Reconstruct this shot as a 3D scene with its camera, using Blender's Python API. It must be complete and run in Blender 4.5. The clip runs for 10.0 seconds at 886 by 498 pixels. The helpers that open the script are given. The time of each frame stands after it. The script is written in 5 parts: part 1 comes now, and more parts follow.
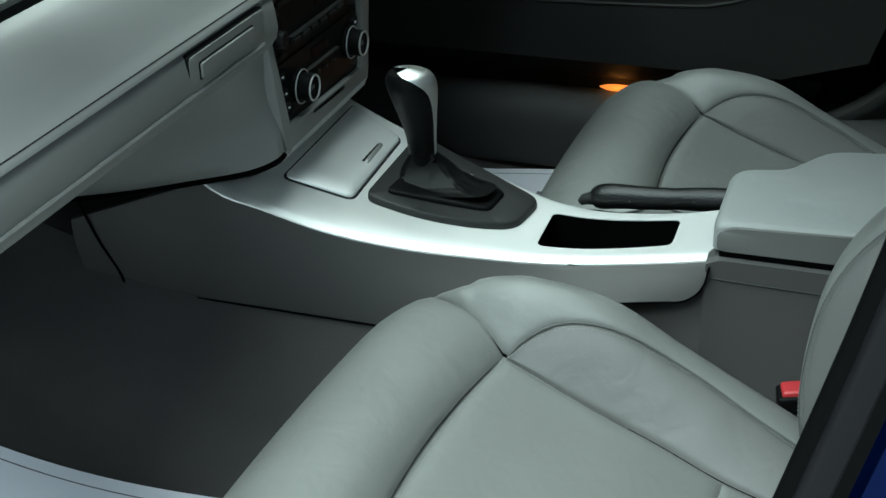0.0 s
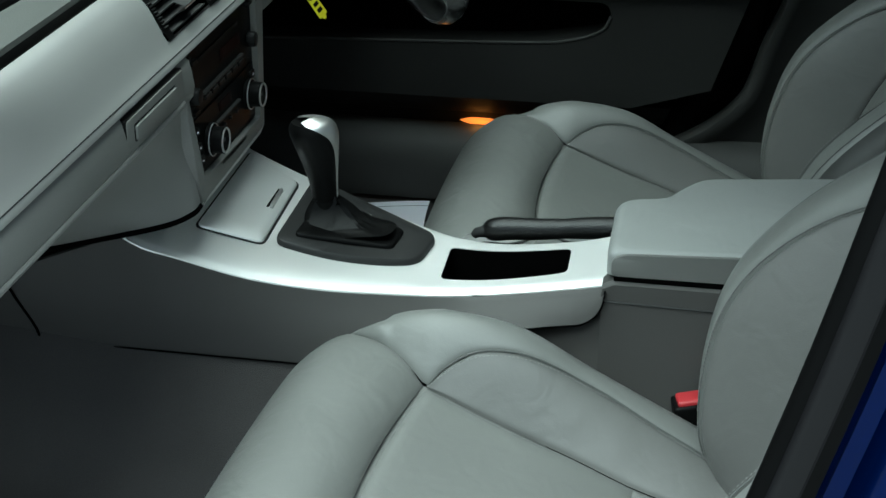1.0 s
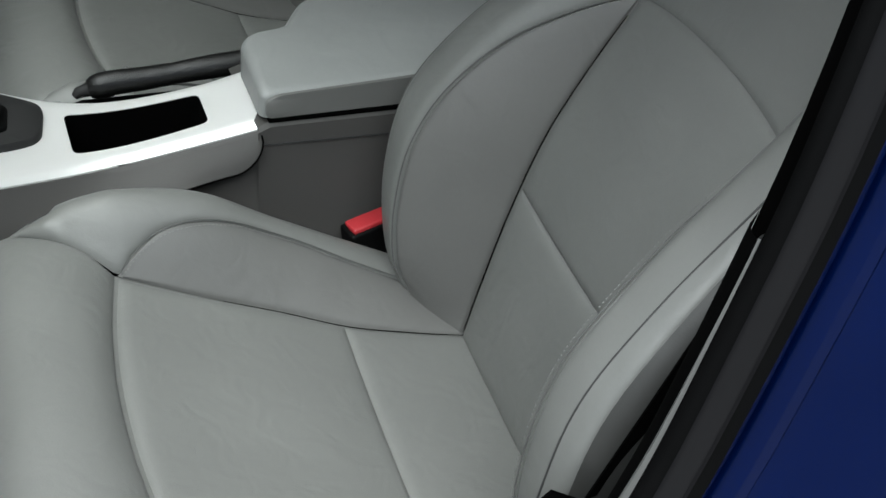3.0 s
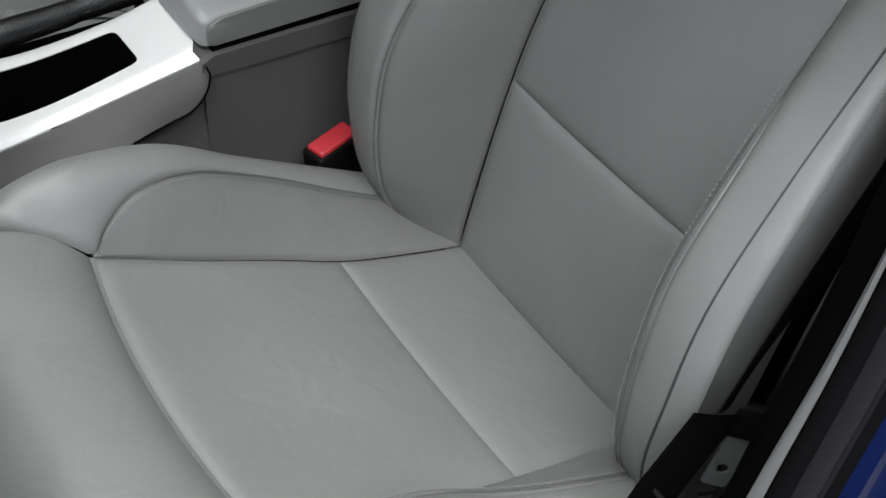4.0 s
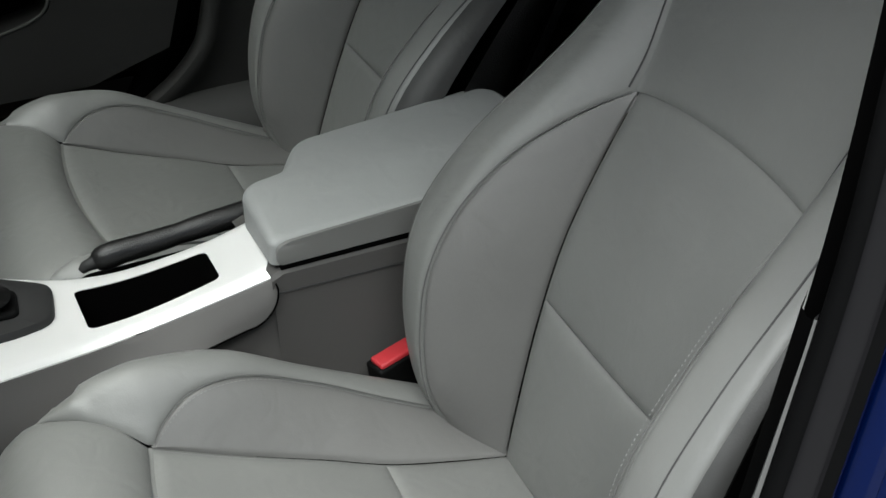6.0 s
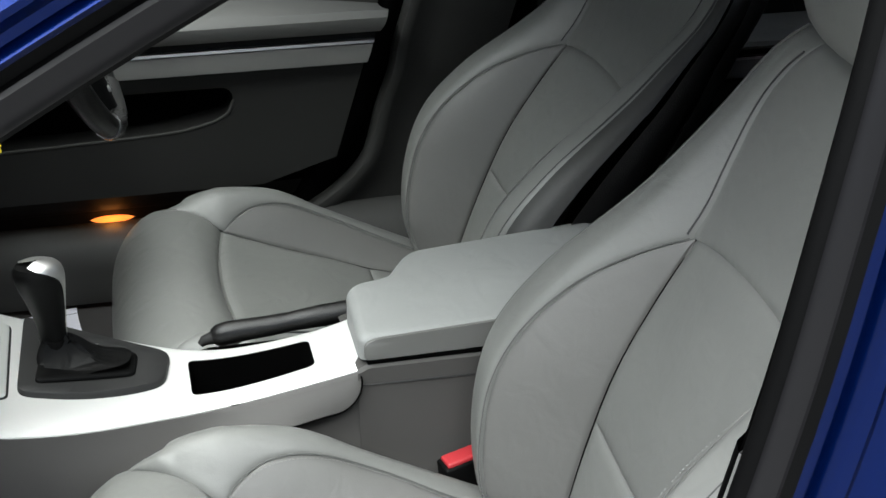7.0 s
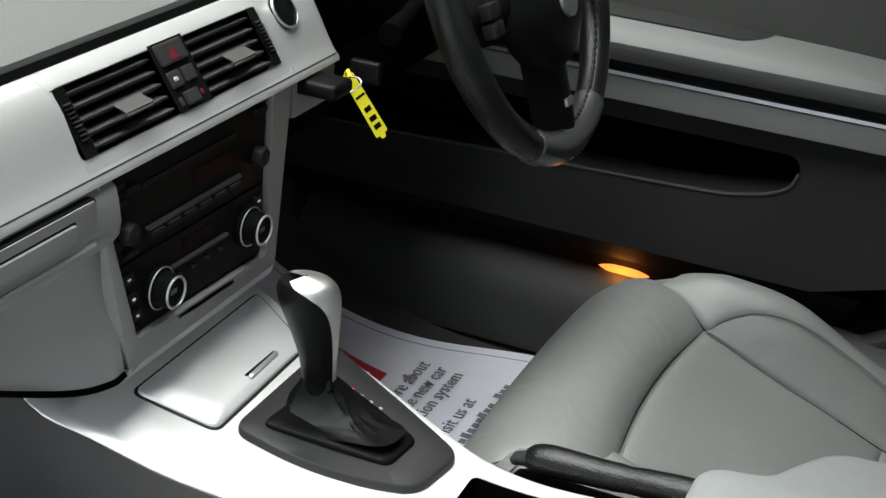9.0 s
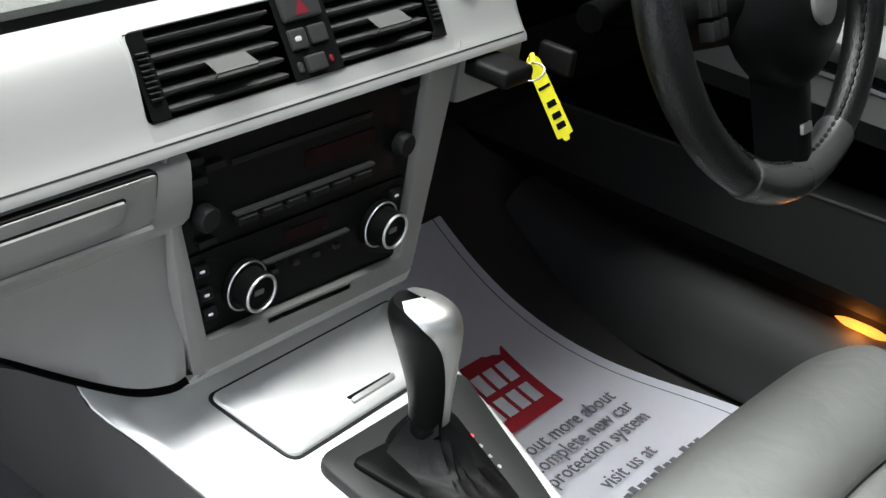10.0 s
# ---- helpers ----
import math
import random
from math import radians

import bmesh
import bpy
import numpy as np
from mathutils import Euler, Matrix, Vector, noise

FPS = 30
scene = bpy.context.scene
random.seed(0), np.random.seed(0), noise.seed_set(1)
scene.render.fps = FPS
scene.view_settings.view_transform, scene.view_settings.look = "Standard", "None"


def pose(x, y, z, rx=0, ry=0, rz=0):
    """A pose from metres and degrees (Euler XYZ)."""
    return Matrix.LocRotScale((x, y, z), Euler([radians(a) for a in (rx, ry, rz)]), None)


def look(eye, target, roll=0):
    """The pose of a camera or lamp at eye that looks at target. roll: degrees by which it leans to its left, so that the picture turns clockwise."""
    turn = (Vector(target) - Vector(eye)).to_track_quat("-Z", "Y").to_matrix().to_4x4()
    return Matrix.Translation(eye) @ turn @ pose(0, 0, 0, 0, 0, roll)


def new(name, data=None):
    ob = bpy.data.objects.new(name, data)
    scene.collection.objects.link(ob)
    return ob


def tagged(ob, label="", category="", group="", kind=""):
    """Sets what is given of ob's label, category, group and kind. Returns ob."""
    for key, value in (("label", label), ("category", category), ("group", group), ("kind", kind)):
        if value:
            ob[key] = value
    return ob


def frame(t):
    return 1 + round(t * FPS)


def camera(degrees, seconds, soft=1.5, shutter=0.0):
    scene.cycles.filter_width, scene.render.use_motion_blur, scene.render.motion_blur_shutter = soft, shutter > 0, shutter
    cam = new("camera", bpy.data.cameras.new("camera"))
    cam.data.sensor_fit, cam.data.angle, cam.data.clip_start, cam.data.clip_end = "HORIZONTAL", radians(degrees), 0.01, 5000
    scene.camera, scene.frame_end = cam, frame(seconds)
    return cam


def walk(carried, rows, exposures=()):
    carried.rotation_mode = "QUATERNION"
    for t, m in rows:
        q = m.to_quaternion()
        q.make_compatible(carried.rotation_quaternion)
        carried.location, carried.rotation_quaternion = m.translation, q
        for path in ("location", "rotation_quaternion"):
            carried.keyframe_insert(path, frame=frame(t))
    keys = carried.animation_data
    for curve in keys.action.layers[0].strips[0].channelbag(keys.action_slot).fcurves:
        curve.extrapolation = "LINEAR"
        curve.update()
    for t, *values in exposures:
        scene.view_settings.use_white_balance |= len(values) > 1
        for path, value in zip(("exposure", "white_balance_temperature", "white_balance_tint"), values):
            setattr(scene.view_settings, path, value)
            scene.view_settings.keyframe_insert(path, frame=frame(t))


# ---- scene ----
cam = camera(34.0, 10.0)
PATH = [
    (0, (0.486, -1.275, 1.001), (-0.088, 0.415, 0.1), -0.9),
    (0.5, (0.484, -1.271, 1.018), (-0.059, 0.43, 0.117), -0.9),
    (1, (0.405, -1.368, 1.057), (0.088, 0.4, 0.177), 0.0),
    (1.5, (0.287, -1.392, 1.084), (0.245, 0.383, 0.163), 1.2),
    (2, (0.169, -1.347, 1.113), (0.402, 0.367, 0.109), 3.3),
    (2.5, (0.096, -1.319, 1.117), (0.568, 0.293, 0.031), 5.8),
    (4, (-0.104, -1.043, 1.07), (0.801, 0.191, -0.218), 3.5),
    (4.5, (-0.168, -0.97, 1.055), (0.854, 0.117, -0.277), 5.7),
    (5, (-0.158, -0.971, 1.059), (0.881, 0.128, -0.249), 6.1),
    (5.5, (-0.062, -1.098, 1.062), (0.819, 0.291, -0.076), 1.3),
    (5.6, (-0.025, -1.122, 1.067), (0.787, 0.328, -0.047), -0.3),
    (6.8, (0.067, -1.382, 1.166), (0.586, 0.343, 0.297), -1.1),
    (7, (0.126, -1.385, 1.15), (0.534, 0.379, 0.299), -0.3),
    (7.5, (0.251, -1.374, 1.118), (0.405, 0.455, 0.323), 0.7),
    (8, (0.338, -1.249, 1.072), (0.249, 0.586, 0.282), 2.6),
    (8.5, (0.409, -1.099, 1.035), (0.056, 0.698, 0.231), 2.1),
    (9, (0.489, -0.899, 1.013), (-0.183, 0.789, 0.177), 5.0),
    (9.5, (0.496, -0.767, 0.987), (-0.369, 0.817, 0.126), 7.2),
    (10, (0.474, -0.663, 0.972), (-0.517, 0.807, 0.046), 8.9),
]
EXPOSURE = [(0, 1.08, 5650, -12), (1.0, 1.08, 5700, -11), (1.5, 1.05, 5780, -7), (2.0, 1.02, 5930, -3), (2.5, 0.98, 6080, 0), (4.0, 1.01, 6180, 10), (5.5, 0.98, 6360, 6), (6.8, 1.64, 6290, 6), (8.0, 1.77, 6320, 7), (9.0, 1.86, 6310, 7), (10, 2.30, 6270, 8)]
walk(cam, [(t, look(eye, target, roll)) for t, eye, target, roll in PATH], EXPOSURE)

# ---- light ----
world = bpy.data.worlds.new("overcast_sky")
scene.world = world
world.use_nodes = True
wn, wl = world.node_tree.nodes, world.node_tree.links
sky = wn.new("ShaderNodeTexSky")
sky.sky_type, sky.sun_disc = "NISHITA", False
sky.sun_elevation, sky.sun_rotation = radians(65), radians(-24)
sky.air_density, sky.dust_density = 1.0, 4.0
grey = wn.new("ShaderNodeHueSaturation")
grey.inputs["Saturation"].default_value = 0.4
wl.new(sky.outputs["Color"], grey.inputs["Color"])
wl.new(grey.outputs["Color"], wn["Background"].inputs["Color"])
wn["Background"].inputs["Strength"].default_value = 0.125
sun = new("sun", bpy.data.lights.new("sun", "SUN"))
sun.data.energy, sun.data.angle, sun.data.color = 3.7, radians(60), (1.0, 0.985, 0.96)
sun.matrix_world = look((-0.70, -1.80, 4.0), (0.1, -0.2, 0.3))
scene.view_settings.exposure = 1.6

# ---- materials ----
def material(name, color, rough=0.5, metal=0.0, grain=0.0, scale=400.0, vary=0.06, coat=0.0, bump=0.0, bscale=None, spec=0.5, wrinkle=0.0):
    """A surface with a broad tone variation, a fine grain and a fine relief."""
    m = bpy.data.materials.new(name)
    m.use_nodes = True
    n, l = m.node_tree.nodes, m.node_tree.links
    b = n["Principled BSDF"]
    b.inputs["Roughness"].default_value, b.inputs["Metallic"].default_value = rough, metal
    b.inputs["Coat Weight"].default_value = coat
    b.inputs["Coat Roughness"].default_value = 0.06
    b.inputs["Specular IOR Level"].default_value = spec
    co = n.new("ShaderNodeTexCoord")
    big, fine = n.new("ShaderNodeTexNoise"), n.new("ShaderNodeTexNoise")
    big.inputs["Scale"].default_value, big.inputs["Detail"].default_value = 9.0, 4.0
    fine.inputs["Scale"].default_value, fine.inputs["Detail"].default_value = scale, 3.0
    for t in (big, fine):
        l.new(co.outputs["Object"], t.inputs["Vector"])
    add = n.new("ShaderNodeMath")
    add.operation = "MULTIPLY_ADD"
    l.new(fine.outputs["Fac"], add.inputs[0])
    add.inputs[1].default_value = grain
    l.new(big.outputs["Fac"], add.inputs[2])
    ramp = n.new("ShaderNodeMapRange")
    ramp.inputs["From Min"].default_value, ramp.inputs["From Max"].default_value = 0.3, 0.7 + grain
    ramp.inputs["To Min"].default_value, ramp.inputs["To Max"].default_value = 1 - vary, 1 + vary
    l.new(add.outputs[0], ramp.inputs["Value"])
    mix = n.new("ShaderNodeVectorMath")
    mix.operation = "SCALE"
    mix.inputs[0].default_value = color[:3]
    l.new(ramp.outputs["Result"], mix.inputs["Scale"])
    l.new(mix.outputs["Vector"], b.inputs["Base Color"])
    rr = n.new("ShaderNodeMapRange")
    rr.inputs["To Min"].default_value, rr.inputs["To Max"].default_value = max(rough - 0.07, 0.02), min(rough + 0.07, 1)
    l.new(big.outputs["Fac"], rr.inputs["Value"])
    l.new(rr.outputs["Result"], b.inputs["Roughness"])
    if bump:
        v = n.new("ShaderNodeTexVoronoi") if bscale else None
        bp = n.new("ShaderNodeBump")
        bp.inputs["Strength"].default_value, bp.inputs["Distance"].default_value = bump, 0.0012
        if v:
            v.inputs["Scale"].default_value = bscale
            l.new(co.outputs["Object"], v.inputs["Vector"])
            l.new(v.outputs["Distance"], bp.inputs["Height"])
        else:
            l.new(fine.outputs["Fac"], bp.inputs["Height"])
        l.new(bp.outputs["Normal"], b.inputs["Normal"])
        if wrinkle:
            w, b2 = n.new("ShaderNodeTexNoise"), n.new("ShaderNodeBump")
            w.inputs["Scale"].default_value, w.inputs["Detail"].default_value, w.inputs["Distortion"].default_value = 26.0, 2.5, 0.6
            l.new(co.outputs["Object"], w.inputs["Vector"])
            b2.inputs["Strength"].default_value, b2.inputs["Distance"].default_value = wrinkle, 0.006
            l.new(w.outputs["Fac"], b2.inputs["Height"])
            l.new(b2.outputs["Normal"], bp.inputs["Normal"])
    return m


def glowing(name, color, strength):
    m = bpy.data.materials.new(name)
    m.use_nodes = True
    b = m.node_tree.nodes["Principled BSDF"]
    b.inputs["Base Color"].default_value = (*color, 1)
    b.inputs["Emission Color"].default_value = (*color, 1)
    b.inputs["Emission Strength"].default_value = strength
    b.inputs["Specular IOR Level"].default_value = 0.1
    return m


# seat leather made paler: skylight on the armrest tops is in the colour
ARM_LEATHER = material("skylit_grey_leather", (0.205, 0.210, 0.205), 0.46, grain=0.25, scale=260, vary=0.08, bump=0.07, bscale=700, wrinkle=0.2)
LEATHER = material("grey_leather", (0.140, 0.142, 0.135), 0.47, grain=0.25, scale=260, vary=0.08, bump=0.07, bscale=700, wrinkle=0.28)
LEATHER_SIDE = material("grey_leather_side", (0.13, 0.127, 0.128), 0.5, grain=0.25, scale=260, vary=0.06, bump=0.07, bscale=700, wrinkle=0.2)
LEATHER_INNER = material("taupe_leather", (0.113, 0.112, 0.107), 0.5, grain=0.25, scale=260, vary=0.08, bump=0.07, bscale=700, wrinkle=0.3)
# seat leather darkened: the flank's shade is put into the colour
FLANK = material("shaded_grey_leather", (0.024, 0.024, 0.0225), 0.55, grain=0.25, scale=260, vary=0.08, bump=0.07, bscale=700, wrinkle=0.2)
SEAM = material("grey_seam", (0.080, 0.081, 0.077), 0.6)
PIPING = material("dark_piping", (0.030, 0.030, 0.030), 0.6)
THREAD = material("grey_thread", (0.175, 0.175, 0.168), 0.8)
PLASTIC = material("grey_soft_plastic", (0.115, 0.115, 0.109), 0.55, grain=0.3, scale=900, vary=0.05, bump=0.2)
PLASTIC_DARK = material("dark_grey_plastic", (0.010, 0.010, 0.010), 0.7, grain=0.3, scale=900, vary=0.08, bump=0.2, spec=0.1)
DOOR_MID = material("dark_door_panel", (0.020, 0.020, 0.019), 0.7, grain=0.3, scale=900, vary=0.08, bump=0.2, spec=0.15)
DOOR_UPPER = material("door_upper_plastic", (0.050, 0.050, 0.047), 0.65, grain=0.3, scale=900, vary=0.06, bump=0.2, spec=0.2)
DOOR_TRIM = material("door_trim_grey", (0.21, 0.208, 0.20), 0.5, metal=0.2, vary=0.05, spec=0.3)
TONGUE = material("dull_tongue_steel", (0.11, 0.115, 0.11), 0.45, metal=0.3, vary=0.08)
DOOR_GREY = material("door_grey_plastic", (0.115, 0.115, 0.110), 0.65, grain=0.3, scale=900, vary=0.06, bump=0.2, spec=0.3)
# grey plastic darkened: shade on the console's undercut sides is in the colour
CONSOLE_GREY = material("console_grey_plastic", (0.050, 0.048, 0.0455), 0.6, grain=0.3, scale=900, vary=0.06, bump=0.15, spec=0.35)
STEEL = material("dull_steel", (0.36, 0.36, 0.35), 0.4, metal=0.3, vary=0.05)
DASH_TOP = material("dash_top_grey", (0.075, 0.078, 0.072), 0.65, grain=0.4, scale=700, vary=0.06, bump=0.4)
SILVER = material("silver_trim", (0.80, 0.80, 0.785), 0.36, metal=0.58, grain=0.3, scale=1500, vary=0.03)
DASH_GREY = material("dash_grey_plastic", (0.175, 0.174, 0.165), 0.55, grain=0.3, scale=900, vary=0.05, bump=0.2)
# the same silver trim dimmed: the dash strip's lower light is in the colour
DASH_SILVER = material("silver_trim_dimmed", (0.43, 0.43, 0.417), 0.36, metal=0.55, grain=0.3, scale=1500, vary=0.03)
BLACK = material("black_plastic", (0.0035, 0.0035, 0.0035), 0.42, vary=0.15, spec=0.07)
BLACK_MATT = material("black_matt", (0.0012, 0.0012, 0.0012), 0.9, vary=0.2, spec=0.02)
BLACK_LEATHER = material("black_leather", (0.0045, 0.0045, 0.0045), 0.34, grain=0.3, scale=300, vary=0.2, bump=0.22, bscale=520, spec=0.28)
RUBBER = material("black_rubber", (0.0014, 0.0014, 0.0015), 0.62, vary=0.2, spec=0.05)
CHROME = material("satin_chrome", (0.52, 0.52, 0.51), 0.40, metal=1.0, vary=0.02)
CARPET = material("dark_grey_carpet", (0.060, 0.057, 0.056), 0.95, grain=1.0, scale=1100, vary=0.3, bump=0.9, spec=0.03)
PAPER = material("white_paper", (0.80, 0.80, 0.87), 0.8, vary=0.03)
INK = material("grey_print", (0.16, 0.16, 0.19), 0.8)
INK_RED = material("red_print", (0.45, 0.02, 0.04), 0.7)
BLUE = material("blue_metallic_paint", (0.0007, 0.0062, 0.050), 0.24, metal=0.75, grain=0.3, scale=2500, vary=0.15, coat=0.12, spec=0.05)
RED = material("red_plastic", (0.36, 0.022, 0.028), 0.45, vary=0.05)
DULL_RED = material("dull_red_print", (0.10, 0.006, 0.012), 0.5, vary=0.05, spec=0.2)
SLAT = material("dark_grey_slat", (0.036, 0.036, 0.035), 0.5, vary=0.06, spec=0.3)
BOOT = material("soft_black_leather", (0.0035, 0.0035, 0.0035), 0.38, grain=0.3, scale=300, vary=0.2, bump=0.06, bscale=700, spec=0.10, wrinkle=0.4)
YELLOW = material("yellow_plastic_tag", (0.75, 0.68, 0.02), 0.45, vary=0.04)
GREY_MID = material("mid_grey_plastic", (0.017, 0.017, 0.017), 0.5, vary=0.06, spec=0.25)
BOUNCE_GROUND = material("pale_bounce_grey", (0.30, 0.30, 0.295), 0.9, grain=1.0, scale=60, vary=0.25, bump=0.6)
BLOCKER = material("blocker_dark_grey", (0.10, 0.098, 0.092), 0.9, grain=0.6, scale=70, vary=0.15, bump=0.4)
AMBER = glowing("amber_lamp_lens", (1.0, 0.25, 0.04), 0.5)
BUTTON = material("black_button", (0.009, 0.009, 0.009), 0.45, vary=0.1, spec=0.10)
LINING = material("light_grey_lining", (0.10, 0.10, 0.097), 0.6, vary=0.05)
SILL_GREY = material("sill_grey_plastic", (0.045, 0.045, 0.043), 0.6, vary=0.08, spec=0.3)
PILLAR_GREY = material("pillar_grey_plastic", (0.028, 0.028, 0.0265), 0.6, grain=0.3, scale=900, vary=0.06, bump=0.15, spec=0.25)
LIP = material("grey_lip", (0.0065, 0.0063, 0.007), 0.33, vary=0.05, spec=0.12)
RED_GLOW = glowing("red_indicator", (1.0, 0.03, 0.03), 1.5)
RED_DIM = glowing("red_display", (0.006, 0.0004, 0.0004), 0.02)


def tinted_glass(name, tint):
    """A thin tinted pane: see-through, with a mirror film."""
    m = bpy.data.materials.new(name)
    m.use_nodes = True
    n, l = m.node_tree.nodes, m.node_tree.links
    n.remove(n["Principled BSDF"])
    clear, gloss, mix, fr = n.new("ShaderNodeBsdfTransparent"), n.new("ShaderNodeBsdfGlossy"), n.new("ShaderNodeMixShader"), n.new("ShaderNodeFresnel")
    clear.inputs["Color"].default_value = (*tint, 1)
    gloss.inputs["Roughness"].default_value = 0.02
    fr.inputs["IOR"].default_value = 1.45
    l.new(fr.outputs["Fac"], mix.inputs["Fac"])
    l.new(clear.outputs["BSDF"], mix.inputs[1])
    l.new(gloss.outputs["BSDF"], mix.inputs[2])
    l.new(mix.outputs["Shader"], n["Material Output"].inputs["Surface"])
    return m


GLASS = tinted_glass("green_tinted_glass", (0.80, 0.84, 0.81))
SCREEN = tinted_glass("windscreen_glass", (0.90, 0.92, 0.905))

# ---- mesh helpers ----
def part(name, bm, mat, parent=None, label="", smooth=True):
    """Links a bmesh as one mesh object under a thing or a part."""
    bmesh.ops.recalc_face_normals(bm, faces=bm.faces)
    me = bpy.data.meshes.new(name)
    bm.to_mesh(me)
    bm.free()
    me.materials.append(mat)
    if smooth:
        me.shade_smooth()
        me.set_sharp_from_angle(angle=radians(40))
    ob = new(name, me)
    ob.parent = parent
    return tagged(ob, label)


def thing(name, label, category, at=(0, 0, 0), group="", kind=""):
    ob = new(name)
    ob.empty_display_size = 0.05
    ob.location = at
    return tagged(ob, label, category, group, kind)


def V(*a):
    return Vector(a)


def curve_pts(keys, n):
    """n + 1 points along a smooth curve through the keys."""
    k = [Vector(p) for p in keys]
    k = [2 * k[0] - k[1]] + k + [2 * k[-1] - k[-2]]
    out, m = [], len(keys) - 1
    for i in range(n + 1):
        s = min(i / n * m, m - 1e-9)
        j, u = int(s), s - int(s)
        a, b, c, d = k[j:j + 4]
        out.append(0.5 * ((2 * b) + (c - a) * u + (2 * a - 5 * b + 4 * c - d) * u * u + (3 * b - a - 3 * c + d) * u ** 3))
    return out


def table(rows):
    """A smooth function of the first column that gives the others."""
    xs = [r[0] for r in rows]

    def f(x):
        x = min(max(x, xs[0]), xs[-1])
        j = max(i for i in range(len(xs) - 1) if xs[i] <= x + 1e-12)
        u = (x - xs[j]) / (xs[j + 1] - xs[j])
        p0, p1, p2, p3 = (rows[min(max(j + q, 0), len(rows) - 1)][1:] for q in (-1, 0, 1, 2))
        h = xs[j + 1] - xs[j]
        ha = xs[j + 1] - xs[max(j - 1, 0)]
        hb = xs[min(j + 2, len(xs) - 1)] - xs[j]
        out = []
        for a, b, c, d in zip(p0, p1, p2, p3):
            m1, m2 = (c - a) / ha * h, (d - b) / hb * h
            out.append((2 * u ** 3 - 3 * u * u + 1) * b + (u ** 3 - 2 * u * u + u) * m1 + (3 * u * u - 2 * u ** 3) * c + (u ** 3 - u * u) * m2)
        return out if len(out) > 1 else out[0]
    return f


def grid(bm, rows, close_u=False, close_v=False):
    """Quads over rows of points."""
    vs = [[bm.verts.new(p) for p in r] for r in rows]
    m, n = len(vs), len(vs[0])
    for i in range(m if close_v else m - 1):
        for j in range(n if close_u else n - 1):
            a, b, c, d = vs[i][j], vs[i][(j + 1) % n], vs[(i + 1) % m][(j + 1) % n], vs[(i + 1) % m][j]
            if len({a, b, c, d}) == 4:
                bm.faces.new((a, b, c, d))
    return vs


def sweep(bm, pts, r, seg=8, closed=False, flat=1.0, up=(0, 0, 1)):
    """A round rod along points; r is a number or a list of numbers."""
    pts = [Vector(p) for p in pts]
    n, rows = len(pts), []
    for i, p in enumerate(pts):
        a = pts[(i - 1) % n] if closed or i else p
        b = pts[(i + 1) % n] if closed or i < n - 1 else p
        t = (b - a).normalized()
        s = t.cross(Vector(up))
        s = s.normalized() if s.length > 1e-6 else Vector((1, 0, 0))
        u = s.cross(t)
        q = r[i] if isinstance(r, (list, tuple)) else r
        rows.append([p + s * q * math.cos(2 * math.pi * k / seg) + u * q * flat * math.sin(2 * math.pi * k / seg) for k in range(seg)])
    vs = grid(bm, rows, close_u=True, close_v=closed)
    if not closed:
        bm.faces.new(vs[0][::-1])
        bm.faces.new(vs[-1])


def block(bm, lo, hi, bevel=0.0, seg=2, m=None):
    """A box with rounded edges."""
    b2 = bmesh.new()
    bmesh.ops.create_cube(b2, size=1)
    c, s = (Vector(lo) + Vector(hi)) / 2, Vector(hi) - Vector(lo)
    for v in b2.verts:
        v.co = Vector((v.co.x * s.x, v.co.y * s.y, v.co.z * s.z)) + c
    if bevel:
        bmesh.ops.bevel(b2, geom=b2.edges[:], offset=min(bevel, min(s) * 0.45), segments=seg, affect="EDGES", profile=0.6)
    if m:
        bmesh.ops.transform(b2, matrix=m, verts=b2.verts)
    join(bm, b2)


def join(bm, b2):
    me = bpy.data.meshes.new("join")
    b2.to_mesh(me)
    b2.free()
    bm.from_mesh(me)
    bpy.data.meshes.remove(me)


def outline(corners, r, seg=5):
    """A closed polygon in 2D with rounded corners; r is a number or one for each corner."""
    out, n = [], len(corners)
    for i, c in enumerate(corners):
        c = Vector(c)
        a, b = Vector(corners[i - 1]), Vector(corners[(i + 1) % n])
        q = r[i] if isinstance(r, (list, tuple)) else r
        da, db = (a - c), (b - c)
        q = min(q, da.length * 0.48, db.length * 0.48)
        p0, p1 = c + da.normalized() * q, c + db.normalized() * q
        for k in range(seg + 1):
            u = k / seg
            out.append(p0 * (1 - u) ** 2 + c * 2 * u * (1 - u) + p1 * u * u)
    return out


def slab(bm, poly, place, h0, h1, bevel=0.0):
    """A plate: a closed outline set at a height; place(x, y, h) gives the point in space. Its upper edge is rounded."""
    c = sum((Vector(p) for p in poly), Vector((0, 0))) / len(poly)
    rings = [(1.0, h0), (1.0, h1 - bevel)]
    size = max((Vector(p) - c).length for p in poly)
    if bevel:
        rings += [(1 - bevel * 0.3 / size, h1 - bevel * 0.3), (1 - bevel / size, h1)]
    else:
        rings += [(1.0, h1)]
    rings += [(0.66, h1), (0.33, h1)]
    rows = [[place(*(c + (Vector(p) - c) * s), h) for p in poly] for s, h in rings]
    vs = grid(bm, rows, close_u=True)
    top = bm.verts.new(place(*c, h1))
    n = len(poly)
    for j in range(n):
        bm.faces.new((vs[-1][j], vs[-1][(j + 1) % n], top))
    bm.faces.new(vs[0][::-1])


